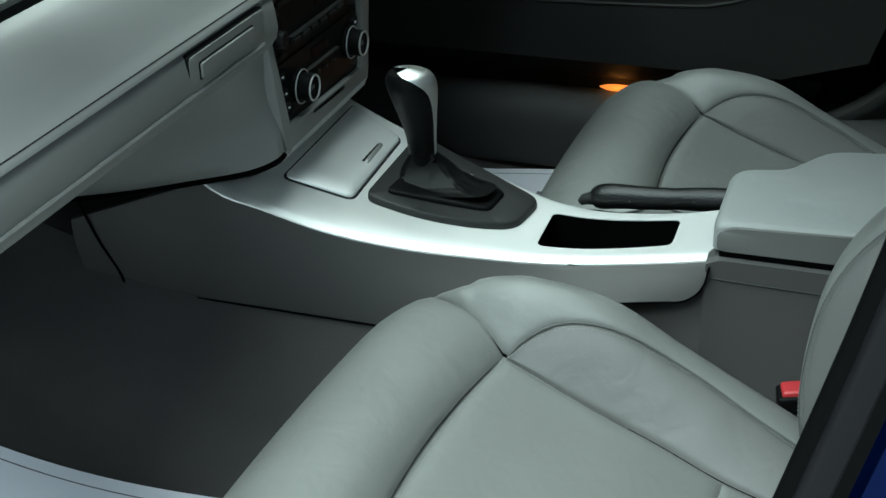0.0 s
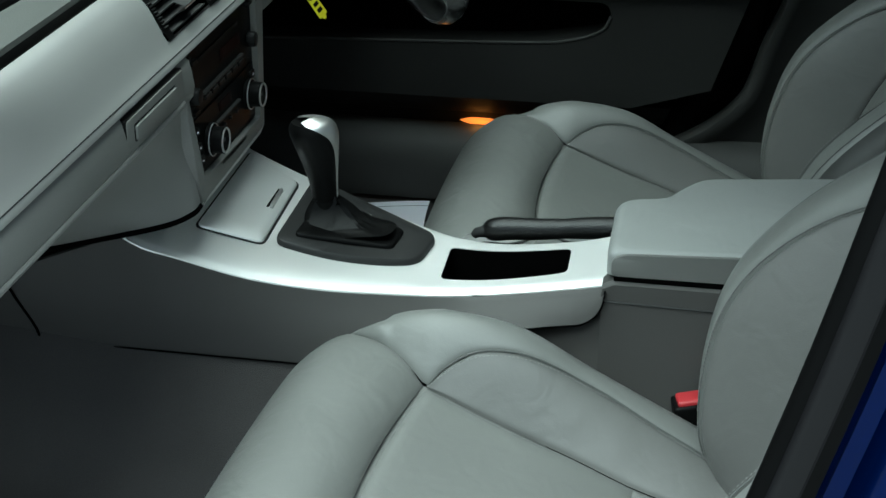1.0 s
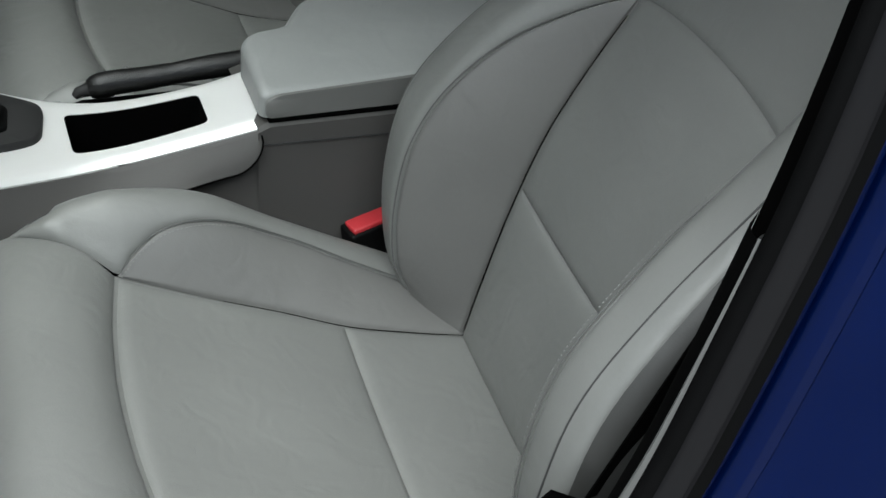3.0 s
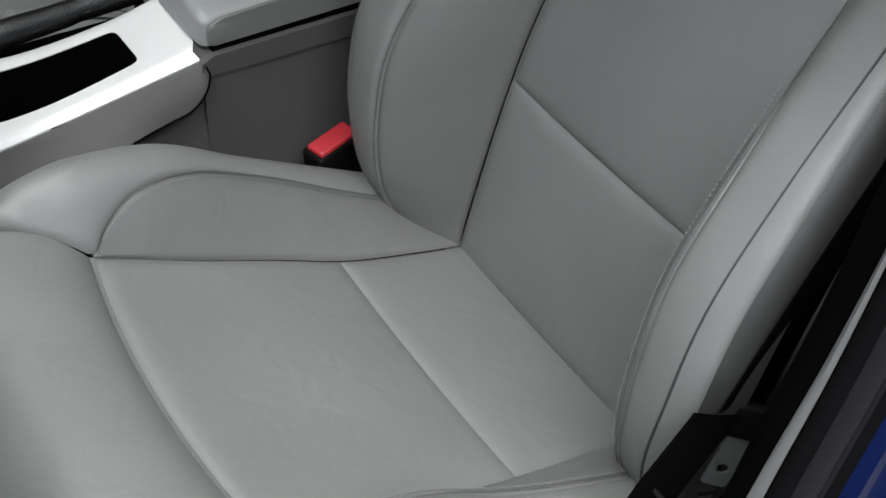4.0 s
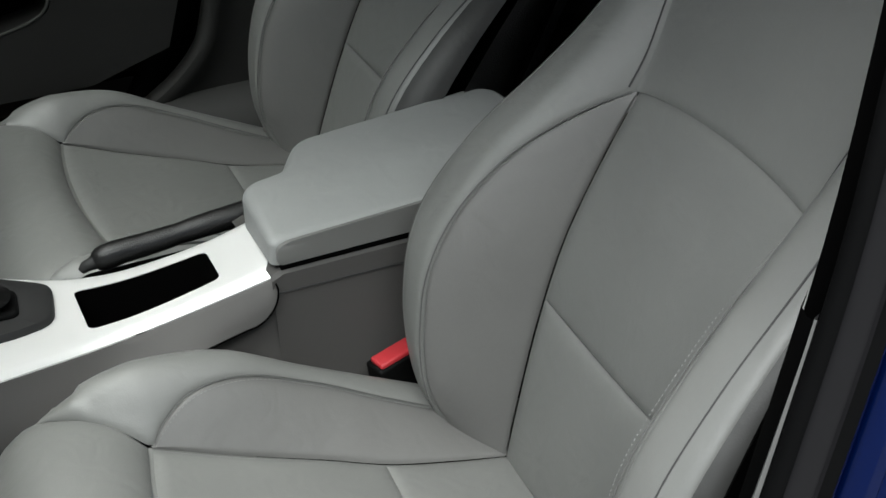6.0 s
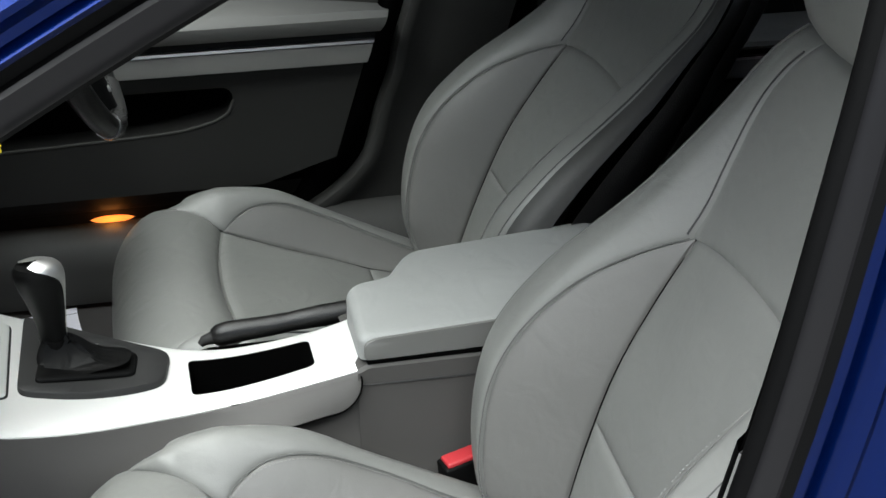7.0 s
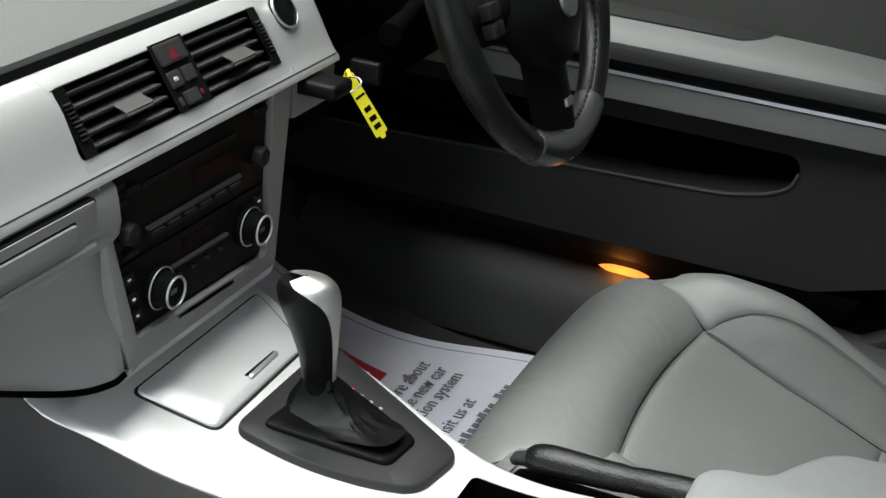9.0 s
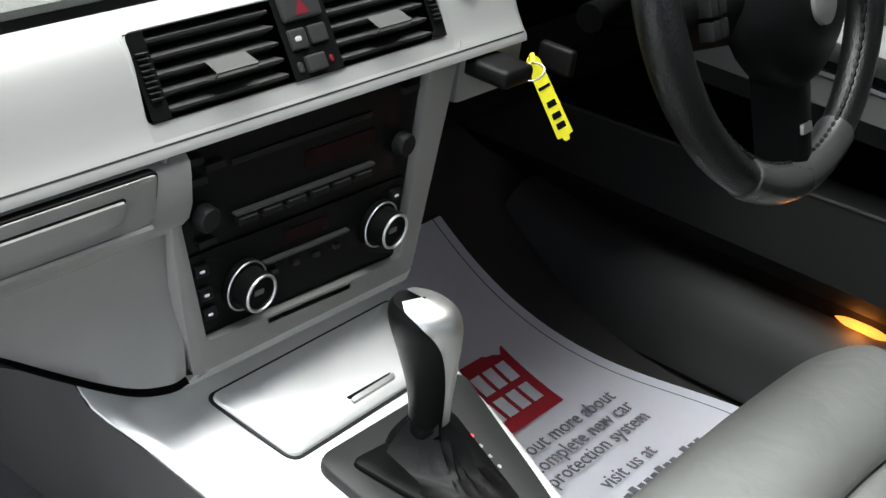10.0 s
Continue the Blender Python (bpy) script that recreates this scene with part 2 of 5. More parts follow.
def upholstery(bm, f, puff=0.006, groove=0.0045, r=0.012, thick=0.03, nu=22, nv=22, open_sides="", out=(-0.5, 0, 1)):
    """A stuffed panel over f(s, t), s and t from 0 to 1: its sides dip into seams (but those named in open_sides: l, r, b, t)."""
    def steps(n):
        e = [0, 0.012, 0.03, 0.06, 0.1]
        mid = [0.1 + 0.8 * i / (n - 8) for i in range(1, n - 8)]
        return e + mid + [1 - x for x in e[::-1]]
    ss, tt = steps(nu), steps(nv)
    wide = ((f(1, .5) - f(0, .5)).length, (f(.5, 1) - f(.5, 0)).length)
    e = 1e-3
    mid = (f(0.5 + e, 0.5) - f(0.5 - e, 0.5)).cross(f(0.5, 0.5 + e) - f(0.5, 0.5 - e))
    sign = 1 if mid.dot(Vector(out)) > 0 else -1
    rows = []
    for t in tt:
        row = []
        for s in ss:
            e = 1e-3
            du = f(min(s + e, 1), t) - f(max(s - e, 0), t)
            dv = f(s, min(t + e, 1)) - f(s, max(t - e, 0))
            nrm = du.cross(dv)
            nrm = nrm.normalized() * sign if nrm.length > 1e-12 else Vector((0, 0, 1))
            ds = []
            if "l" not in open_sides: ds.append(s * wide[0])
            if "r" not in open_sides: ds.append((1 - s) * wide[0])
            if "b" not in open_sides: ds.append(t * wide[1])
            if "t" not in open_sides: ds.append((1 - t) * wide[1])
            d = min(ds) if ds else 1
            k = max(0.0, 1 - d / r)
            bulge = (16 * s * (1 - s) * t * (1 - t)) ** 0.5
            row.append(f(s, t) + nrm * (puff * bulge - groove * k ** 2.2))
        rows.append(row)
    vs = grid(bm, rows)
    # skirt
    ring = [vs[0][j] for j in range(len(ss))] + [vs[i][-1] for i in range(1, len(tt))] + \
           [vs[-1][j] for j in range(len(ss) - 2, -1, -1)] + [vs[i][0] for i in range(len(tt) - 2, 0, -1)]
    bm.normal_update()
    low = []
    for v in ring:
        fn = Vector((0, 0, 0))
        for fc in v.link_faces:
            fn += fc.normal
        low.append(bm.verts.new(v.co - fn.normalized() * thick * sign))
    n = len(ring)
    for i in range(n):
        bm.faces.new((ring[i], ring[(i + 1) % n], low[(i + 1) % n], low[i]))


def letters(text, size, mat, m, name, parent, extrude=0.0003):
    """Lettering in the built-in font as a mesh; m places it."""
    cu = bpy.data.curves.new(name, "FONT")
    cu.body, cu.size, cu.extrude = text, size, extrude
    cu.resolution_u = 2
    tmp = bpy.data.objects.new(name, cu)
    me = bpy.data.meshes.new_from_object(tmp)
    bpy.data.objects.remove(tmp)
    bpy.data.curves.remove(cu)
    me.name = name
    me.materials.clear()
    me.materials.append(mat)
    me.transform(m)
    ob = new(name, me)
    ob.parent = parent
    return ob

# ---- the car's shell ----
FLOOR = table([(-0.75, 0.46), (-0.55, 0.36), (-0.35, 0.235), (-0.22, 0.165), (-0.12, 0.135), (0.0, 0.13), (0.6, 0.13), (1.6, 0.13)])


def floor_z(x):
    return FLOOR(x)


bm = bmesh.new()
rows = []
for i in range(60):
    x = -0.75 + 2.3 * i / 59
    z = floor_z(x)
    low = 0.11 * min(max((x - 0.15) / 0.1, 0), 1)
    row = [V(x, -0.66, z + 0.09), V(x, -0.64, z + 0.02), V(x, -0.60, z)]
    row += [V(x, -0.60 + 0.36 * k / 5, z) for k in range(1, 6)]
    row += [V(x, -0.215, z + 0.012), V(x, -0.185, z + 0.06), V(x, -0.150, 0.265 - low + max(z - 0.13, 0) * 0.5), V(x, -0.120, 0.30 - low + max(z - 0.13, 0) * 0.5), V(x, 0.0, 0.31 - low + max(z - 0.13, 0) * 0.5),
            V(x, 0.10, 0.30 + max(z - 0.13, 0) * 0.5), V(x, 0.14, 0.25 + max(z - 0.13, 0) * 0.5), V(x, 0.19, z + 0.05), V(x, 0.22, z + 0.01)]
    row += [V(x, 0.25 + 0.36 * k / 5, z) for k in range(6)]
    row += [V(x, 0.645, z + 0.002), V(x, 0.73, z)]
    rows.append(row)
grid(bm, rows)
tagged(part("floor", bm, CARPET), "dark grey carpet over the footwells and tunnel", "carpet", kind="structure")

# ground out of view, made pale to throw light up into the cabin
bm = bmesh.new()
block(bm, (-60, -60, -0.36), (60, 60, -0.32))
g = part("ground", bm, BOUNCE_GROUND)
tagged(g, "unseen ground under the car, pale to bounce light up", "ground", kind="structure")

# unseen wall added to keep skylight off the driver's door
bm = bmesh.new()
block(bm, (-5, 1.55, -0.33), (6, 1.75, 3.0), 0.01)
tagged(part("sky_blocker", bm, BLOCKER), "unseen wall added to block skylight on the driver's side", "wall", kind="structure")

# sills
for s, nm in ((1, "sill_driver"), (-1, "sill_passenger")):
    bm = bmesh.new()
    rows = []
    for i in range(31):
        x = -0.34 + 1.24 * i / 30
        lift = 0.06 * max(0, (-0.25 - x) / 0.35)
        rows.append([V(x, s * y, z + lift) for y, z in ((0.645, 0.14), (0.650, 0.19), (0.662, 0.222), (0.685, 0.238), (0.71, 0.242), (0.735, 0.236), (0.745, 0.20), (0.76, 0.0), (0.72, -0.05))])
    grid(bm, rows)
    tagged(part(nm, bm, SILL_GREY), "dark grey plastic door sill cover", "sill", kind="structure")

# roof lining and far pillars
bm = bmesh.new()
rows = []
for i in range(13):
    x = 0.20 + 1.36 * i / 12
    rows.append([V(x, y, 1.16 + 0.05 * math.cos(y / 0.75 * math.pi / 2)) for y in [-0.565 + 1.225 * k / 10 for k in range(11)]])
grid(bm, rows)
for f in bmesh.ops.extrude_face_region(bm, geom=bm.faces[:])["geom"]:
    if isinstance(f, bmesh.types.BMVert):
        f.co.z += 0.04
tagged(part("ceiling", bm, PLASTIC), "grey roof lining", "roof lining", kind="structure")
# added closing blocks, near-black to stand for the cabin's unlit ends
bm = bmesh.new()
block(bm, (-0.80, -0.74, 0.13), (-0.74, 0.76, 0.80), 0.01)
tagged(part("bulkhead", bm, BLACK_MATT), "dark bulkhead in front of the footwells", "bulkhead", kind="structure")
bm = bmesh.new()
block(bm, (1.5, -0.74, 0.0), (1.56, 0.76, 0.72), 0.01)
tagged(part("wall_rear", bm, BLACK_MATT), "near-black block that closes the rear of the cabin", "wall", kind="structure")

# rear bench behind the front seats, blackened to stand for the rear's shade
rear = thing("rear_bench", "rear bench behind the front seats, its shade put in as black", "car seat")
bm = bmesh.new()
block(bm, (0.98, -0.66, 0.12), (1.45, 0.66, 0.34), 0.05, 4)
part("cushion", bm, BLACK_LEATHER, rear)
bm = bmesh.new()
block(bm, (1.35, -0.66, 0.30), (1.5, 0.66, 0.86), 0.05, 4)
part("backrest", bm, BLACK_LEATHER, rear)

# driver's door: inner lining
door = thing("door_driver", "closed driver's door with a grey lining, armrest and map pocket", "car door", kind="structure")


def lining(profile, x0, x1, n=24, lean=0.0):
    """A moulding along the door; the profile is (y, z); its rear end follows the slanted door edge."""
    bm = bmesh.new()
    rows = []
    for i in range(n + 1):
        u = i / n
        rows.append([V(x0 + (x1 + lean * (z - 0.45) - x0) * u, y, z) for y, z in profile])
    grid(bm, rows)
    return bm


LEAN = 0.32
part("upper_lining", lining([(0.708, 0.54), (0.703, 0.58), (0.697, 0.66), (0.70, 0.74), (0.715, 0.78), (0.75, 0.785)], -0.6, 0.475, lean=LEAN), DOOR_UPPER, door, "grey upper lining")
ARM_BACK = table([(-0.6, 0.584), (0.1, 0.583), (0.25, 0.580), (0.35, 0.574), (0.44, 0.565), (0.52, 0.553)])
bm = bmesh.new()
rows = []
for i in range(37):
    u = i / 36
    row = []
    for y, z, k in ((0.706, 0.0, 1.0), (0.690, 0.0, 0.96), (0.665, 0.0, 0.70), (0.644, 0.0, 0.35), (0.632, 0.571, 0), (0.625, 0.561, 0), (0.628, 0.548, 0), (0.642, 0.536, 0)):
        x = -0.6 + 1.075 * u
        zz = z if not k else 0.572 + (ARM_BACK(x) - 0.572) * k
        zz = min(zz, ARM_BACK(x) + 0.010) if not k else zz
        row.append(V(-0.6 + (1.075 + LEAN * (zz - 0.45)) * u, y, zz))
    rows.append(row)
grid(bm, rows)
part("armrest", bm, DOOR_GREY, door, "grey door armrest")
part("armrest_groove", lining([(0.642, 0.536), (0.664, 0.530), (0.664, 0.520)], -0.6, 0.475, lean=LEAN), PLASTIC_DARK, door)
part("chrome_strip", lining([(0.664, 0.520), (0.657, 0.519), (0.656, 0.5150), (0.664, 0.5140)], -0.6, 0.474, lean=LEAN), CHROME, door, "thin chrome strip")
part("trim_band", lining([(0.664, 0.514), (0.659, 0.512), (0.657, 0.496), (0.660, 0.484), (0.672, 0.480)], -0.6, 0.474, lean=LEAN), DOOR_TRIM, door, "light grey trim band")
# middle panel with the pocket
bm = bmesh.new()
pocket = outline([(-0.6, 0.36), (0.17, 0.386), (0.285, 0.408), (0.285, 0.452), (-0.6, 0.455)], [0.01, 0.05, 0.04, 0.02, 0.01], 6)
rows = []
outer = []
for p in pocket:
    x, z = p
    zz = 0.478 if z > 0.43 else 0.295
    if x > 0.25:
        zz = 0.295 + 0.183 * min(max((z - 0.398) / 0.032, 0), 1)
        outer.append((0.475 + LEAN * (zz - 0.45), zz))
    else:
        outer.append((x if x < 0.17 else 0.17 + (x - 0.17) * 3.1, zz))
grid(bm, [[V(x, 0.682, z) for x, z in outer], [V(*(Vector(a).lerp(Vector(b), 0.5)).to_tuple()[:1], 0.684, (a[1] + b[1]) / 2) for a, b in zip(outer, pocket)], [V(x, 0.688, z) for x, z in pocket], [V(x, 0.694, z + (0.003 if z > 0.42 else -0.001)) for x, z in pocket], [V(x, 0.742, z) for x, z in pocket]], close_u=True)
part("middle_panel", bm, DOOR_MID, door, "dark grey panel with a map pocket")
bm = bmesh.new()
sweep(bm, curve_pts([(-0.6, 0.688, 0.360), (-0.2, 0.688, 0.3735), (0.15, 0.688, 0.3855), (0.23, 0.688, 0.394), (0.272, 0.688, 0.410), (0.285, 0.688, 0.432)], 30), 0.0024, 8)
part("pocket_lip", bm, DOOR_UPPER, door)
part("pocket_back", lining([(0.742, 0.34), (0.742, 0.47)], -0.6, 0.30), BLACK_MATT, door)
part("lower_panel", lining([(0.682, 0.298), (0.694, 0.280), (0.704, 0.268), (0.722, 0.258), (0.727, 0.24), (0.74, 0.20)], -0.6, 0.43, lean=LEAN), PLASTIC_DARK, door, "dark lower door panel")
# flat sheet over the armrest; its dark colour stands in for a shaded recess
bm = bmesh.new()
rows = []
for i in range(13):
    u = i / 12
    row = []
    for k in range(6):
        v = k / 5
        y = 0.704 - 0.042 * v
        x = -0.25 + (0.228 - 0.030 * v ** 2 + 0.25) * u
        kk = 1.0 - 0.30 * v
        row.append(V(x, y, 0.572 + (ARM_BACK(x) - 0.572) * kk + 0.0016))
    rows.append(row)
grid(bm, rows)
part("pull_grip", bm, DOOR_MID, door, "pull grip, its recess's shade drawn as a dark flat patch")
bm = bmesh.new()
rows = []
for k in range(21):
    x = 0.056 + 0.068 * k / 20
    h = 0.0056 * (1 - abs(k / 10 - 1) ** 3)
    rows.append([V(x, 0.724, 0.243 + h), V(x, 0.724 - h * 1.2, 0.243 + h * 0.6), V(x, 0.724 - h * 1.2, 0.243 - h * 0.6), V(x, 0.724, 0.243 - h)])
grid(bm, rows)
part("courtesy_lamp", bm, AMBER, door, "amber courtesy lamp")
lamp = new("courtesy_light", bpy.data.lights.new("courtesy_light", "POINT"))
lamp.data.energy, lamp.data.color, lamp.data.shadow_soft_size = 0.030, (1.0, 0.34, 0.06), 0.02
lamp.location = (0.090, 0.706, 0.252)
# door shell and window frame
bm = bmesh.new()
block(bm, (-0.62, 0.745, 0.16), (0.56, 0.79, 0.785), 0.01)
part("door_shell", bm, BLACK_MATT, door)
bm = bmesh.new()
sweep(bm, curve_pts([(0.375, 0.742, 0.22), (0.425, 0.742, 0.30), (0.465, 0.740, 0.36), (0.492, 0.738, 0.44), (0.520, 0.736, 0.53), (0.553, 0.732, 0.64), (0.595, 0.715, 0.80), (0.63, 0.68, 1.1)], 24), 0.026, 10, up=(0, 1, 0))
tagged(part("door_seal_far", bm, RUBBER), "black rubber door seal", "door seal", kind="structure")

# far B-pillar lining
EDGE_FAR = [(0.30, 0.195), (0.397, 0.246), (0.443, 0.277), (0.478, 0.314), (0.492, 0.349), (0.506, 0.402), (0.526, 0.455), (0.535, 0.500), (0.557, 0.571), (0.574, 0.64), (0.60, 0.75), (0.63, 0.87), (0.66, 1.14)]


def far_band(profile):
    """A moulding up the far pillar; the profile is (dx, y)."""
    bm = bmesh.new()
    rows = []
    for p in curve_pts([(x, 0, z) for x, z in EDGE_FAR], 48):
        low = min(max((0.42 - p.z) / 0.16, 0), 1)
        rows.append([V(p.x + dx, y, p.z - 0.55 * low * dx) for dx, y in profile])
    grid(bm, rows)
    return bm


tagged(part("pillar_far", far_band([(0.008, 0.735), (0.0, 0.718), (0.001, 0.704), (0.006, 0.697), (0.014, 0.695), (0.024, 0.699), (0.034, 0.708), (0.07, 0.714), (0.15, 0.716), (0.19, 0.74)]), PILLAR_GREY), "dark grey lining of the far pillar with a rounded lip", "pillar", kind="structure")

# rear door lining behind the far pillar
bm = bmesh.new()
rows = []
for y, z in ((0.70, 0.1), (0.70, 0.40), (0.672, 0.402), (0.662, 0.410)):
    rows.append([V(0.74, y, z), V(1.5, y, z)])
grid(bm, rows)
rear_lining = tagged(part("rear_door_lining", bm, DOOR_MID), "dark rear door lining, its armrest paled to look lit", "door lining", kind="structure")
# the armrest takes the paler leather so that it looks lit
for nm, mat, prof in (("trim_band", DOOR_TRIM, ((0.662, 0.410), (0.658, 0.425), (0.660, 0.441))), ("chrome_strip", CHROME, ((0.660, 0.441), (0.655, 0.442), (0.655, 0.4465), (0.662, 0.447))),
                      ("armrest_groove", BLACK_MATT, ((0.662, 0.447), (0.664, 0.458), (0.640, 0.464))), ("armrest", ARM_LEATHER, ((0.640, 0.464), (0.628, 0.472), (0.628, 0.480), (0.640, 0.487), (0.704, 0.500))),
                      ("upper_lining", PLASTIC_DARK, ((0.704, 0.500), (0.705, 0.60), (0.71, 0.75), (0.74, 0.78)))):
    bm = bmesh.new()
    grid(bm, [[V(0.76, y, z), V(1.1, y, z), V(1.5, y, z)] for y, z in prof])
    part(nm, bm, mat, rear_lining)

# near side: B-pillar with seal, grey lip and blue body
BP = [(0.358, 0.26), (0.384, 0.36), (0.402, 0.42), (0.430, 0.50), (0.457, 0.60), (0.482, 0.70), (0.505, 0.80), (0.530, 0.90), (0.553, 1.00), (0.575, 1.12)]
INWARD = table([(0.2, 0.030), (0.6, 0.032), (0.7, 0.034), (0.8, 0.042), (0.9, 0.056), (1.0, 0.075), (1.2, 0.11)])


def pillar_band(profile, n=26, top=2.0):
    """A moulding up the near pillar; the profile is (dx, y)."""
    bm = bmesh.new()
    rows = []
    for p in curve_pts([(x, 0, z) for x, z in BP], n):
        if p.z < top:
            rows.append([V(p.x + dx, y + INWARD(p.z), p.z) for dx, y in profile])
    grid(bm, rows)
    return bm


bm = bmesh.new()
rows = []
for p in curve_pts([(x, 0, z) for x, z in BP], 120):
    if p.z < 0.66:
        w = 0.003 + 0.009 * min(max((0.64 - p.z) / 0.30, 0), 1)
        y = -0.728 + INWARD(p.z)
        rows.append([V(p.x + 0.006, y + w + 0.002, p.z), V(p.x + 0.002, y + w, p.z), V(p.x, y + w * 0.5, p.z), V(p.x + 0.001, y, p.z)])
grid(bm, rows)
tagged(part("pillar_edge", bm, LINING), "light grey edge of the pillar lining, wider towards its foot", "pillar", kind="structure")
tagged(part("door_seal_near", pillar_band([(0.002, -0.728), (-0.001, -0.731), (-0.001, -0.735), (0.002, -0.739), (0.006, -0.741)]), RUBBER), "black rubber door seal", "door seal", kind="structure")
tagged(part("pillar_lip", pillar_band([(0.006, -0.7405), (0.007, -0.744), (0.011, -0.748), (0.020, -0.750), (0.021, -0.753)]), LIP), "dark grey lip of the door opening", "pillar", kind="structure")
tagged(part("pillar_gap", pillar_band([(0.0205, -0.7525), (0.023, -0.755), (0.026, -0.758)]), RUBBER), "black gap beside the lip", "pillar", kind="structure")
tagged(part("pillar_body", pillar_band([(0.0255, -0.752), (0.030, -0.750), (0.034, -0.744), (0.044, -0.744), (0.049, -0.751), (0.054, -0.757), (0.062, -0.758), (0.068, -0.754), (0.076, -0.757), (0.084, -0.764), (0.094, -0.780), (0.118, -0.800), (0.20, -0.812), (0.36, -0.82), (0.9, -0.82)]), BLUE), "glossy blue body paint of the pillar", "pillar", kind="structure")
tagged(part("pillar_inner_edge", pillar_band([(0.026, -0.690), (0.012, -0.702), (0.008, -0.712), (0.008, -0.727)], 60, 0.66), BLACK_MATT), "black edge of the pillar lining", "pillar", kind="structure")
# near-black face: the shade between seat and pillar is put into its colour
tagged(part("pillar_near", pillar_band([(0.019, -0.698), (0.035, -0.704), (0.06, -0.710), (0.16, -0.710), (0.18, -0.72)]), BLACK_MATT), "inner face of the near pillar, the gap's shade in its colour", "pillar", kind="structure")

# near side: A-pillar and roof rail over the door opening
AP = [(-0.62, -0.70, 0.56), (-0.35, -0.62, 0.645), (-0.12, -0.55, 0.745), (0.037, -0.510, 0.828), (0.181, -0.500, 0.905), (0.32, -0.505, 0.975), (0.48, -0.53, 1.045), (0.70, -0.56, 1.10), (1.2, -0.58, 1.13)]


def rail_band(profile, n=30):
    bm = bmesh.new()
    rows = []
    for p in curve_pts(AP, n):
        rows.append([V(p.x - dz * 0.4, p.y + dy, p.z + dz) for dy, dz in profile])
    grid(bm, rows)
    return bm


tagged(part("roof_rail_lining", rail_band([(0.05, 0.012), (0.012, -0.003), (0.002, -0.004), (-0.003, 0.0)]), RUBBER), "black edge of the door opening", "pillar", kind="structure")
tagged(part("roof_rail_lip", rail_band([(-0.003, 0.0), (-0.007, 0.003), (-0.010, 0.010), (-0.012, 0.020), (-0.010, 0.023)]), LIP), "dark grey lip over the door opening", "pillar", kind="structure")
tagged(part("roof_rail_seal", rail_band([(-0.010, 0.022), (-0.006, 0.025), (-0.008, 0.034), (-0.013, 0.036)]), RUBBER), "black rubber seal of the door opening", "door seal", kind="structure")
tagged(part("roof_rail_body", rail_band([(-0.012, 0.0355), (-0.022, 0.036), (-0.026, 0.040), (-0.024, 0.043), (-0.018, 0.046), (-0.018, 0.052), (-0.026, 0.056), (-0.036, 0.061), (-0.038, 0.066), (-0.032, 0.072), (-0.034, 0.078), (-0.028, 0.088), (0.0, 0.098), (0.04, 0.100)], 60), BLUE), "blue body paint over the door opening", "pillar", kind="structure")

# driver's side window glass and roof rail
bm = bmesh.new()
rows = [[V(x, y, z) for x in (-0.62, -0.2, 0.2, 0.6, 1.0, 1.5)] for y, z in ((0.735, 0.78), (0.725, 0.90), (0.705, 1.02), (0.675, 1.16))]
grid(bm, rows)
tagged(part("window_driver", bm, GLASS), "closed tinted side window", "window", kind="structure")
bm = bmesh.new()
sweep(bm, curve_pts([(-0.72, 0.70, 0.77), (-0.35, 0.69, 0.92), (0.0, 0.685, 1.06), (0.25, 0.68, 1.13), (0.8, 0.68, 1.17), (1.5, 0.68, 1.16)], 24), 0.035, 10)
tagged(part("roof_rail_far", bm, PLASTIC_DARK), "dark roof rail over the driver's window", "pillar", kind="structure")

# near-black block added behind the far pillar to shut out light
bm = bmesh.new()
block(bm, (0.50, 0.793, 0.0), (1.52, 0.812, 1.20), 0.006)
tagged(part("rear_side_block", bm, BLACK_MATT), "added near-black block that shuts light out of the rear side", "wall", kind="structure")

# windscreen
bm = bmesh.new()
rows = []
for k in range(9):
    u = k / 8
    rows.append([V(-0.80 + 1.02 * u - 0.05 * (y / 0.7) ** 2 * (1 - u) + 0.0, y * (1 - 0.06 * u), 0.765 + 0.415 * u + 0.02 * math.sin(u * math.pi)) for y in (-0.70, -0.45, -0.2, 0.0, 0.2, 0.45, 0.70)])
grid(bm, rows)
tagged(part("windscreen", bm, SCREEN), "sloping tinted windscreen", "windscreen", kind="structure")

# ---- front seats ----
# cushion, along x: insert half width, insert height, bolster crest height
CUSHION = table([(0.10, 0.190, 0.345, 0.358), (0.15, 0.166, 0.334, 0.377), (0.172, 0.160, 0.328, 0.381), (0.25, 0.152, 0.299, 0.370), (0.32, 0.145, 0.277, 0.334),
                 (0.38, 0.138, 0.257, 0.304), (0.44, 0.134, 0.244, 0.275), (0.50, 0.132, 0.233, 0.247), (0.56, 0.132, 0.226, 0.236)])
# front roll, by x: its height, and the crest beside it
ROLL = table([(0.030, 0.312, 0.300), (0.045, 0.331, 0.316), (0.060, 0.343, 0.329), (0.080, 0.351, 0.344), (0.098, 0.354, 0.357), (0.120, 0.353, 0.367), (0.138, 0.349, 0.374), (0.155, 0.341, 0.378), (0.172, 0.328, 0.381)])
# stitched line on the cushion's bolsters: along x, off the middle
STITCH = table([(0.172, 0.158), (0.18, 0.166), (0.19, 0.172), (0.205, 0.179), (0.225, 0.1845), (0.258, 0.1895), (0.30, 0.194), (0.345, 0.194), (0.39, 0.189), (0.44, 0.184), (0.53, 0.170)])
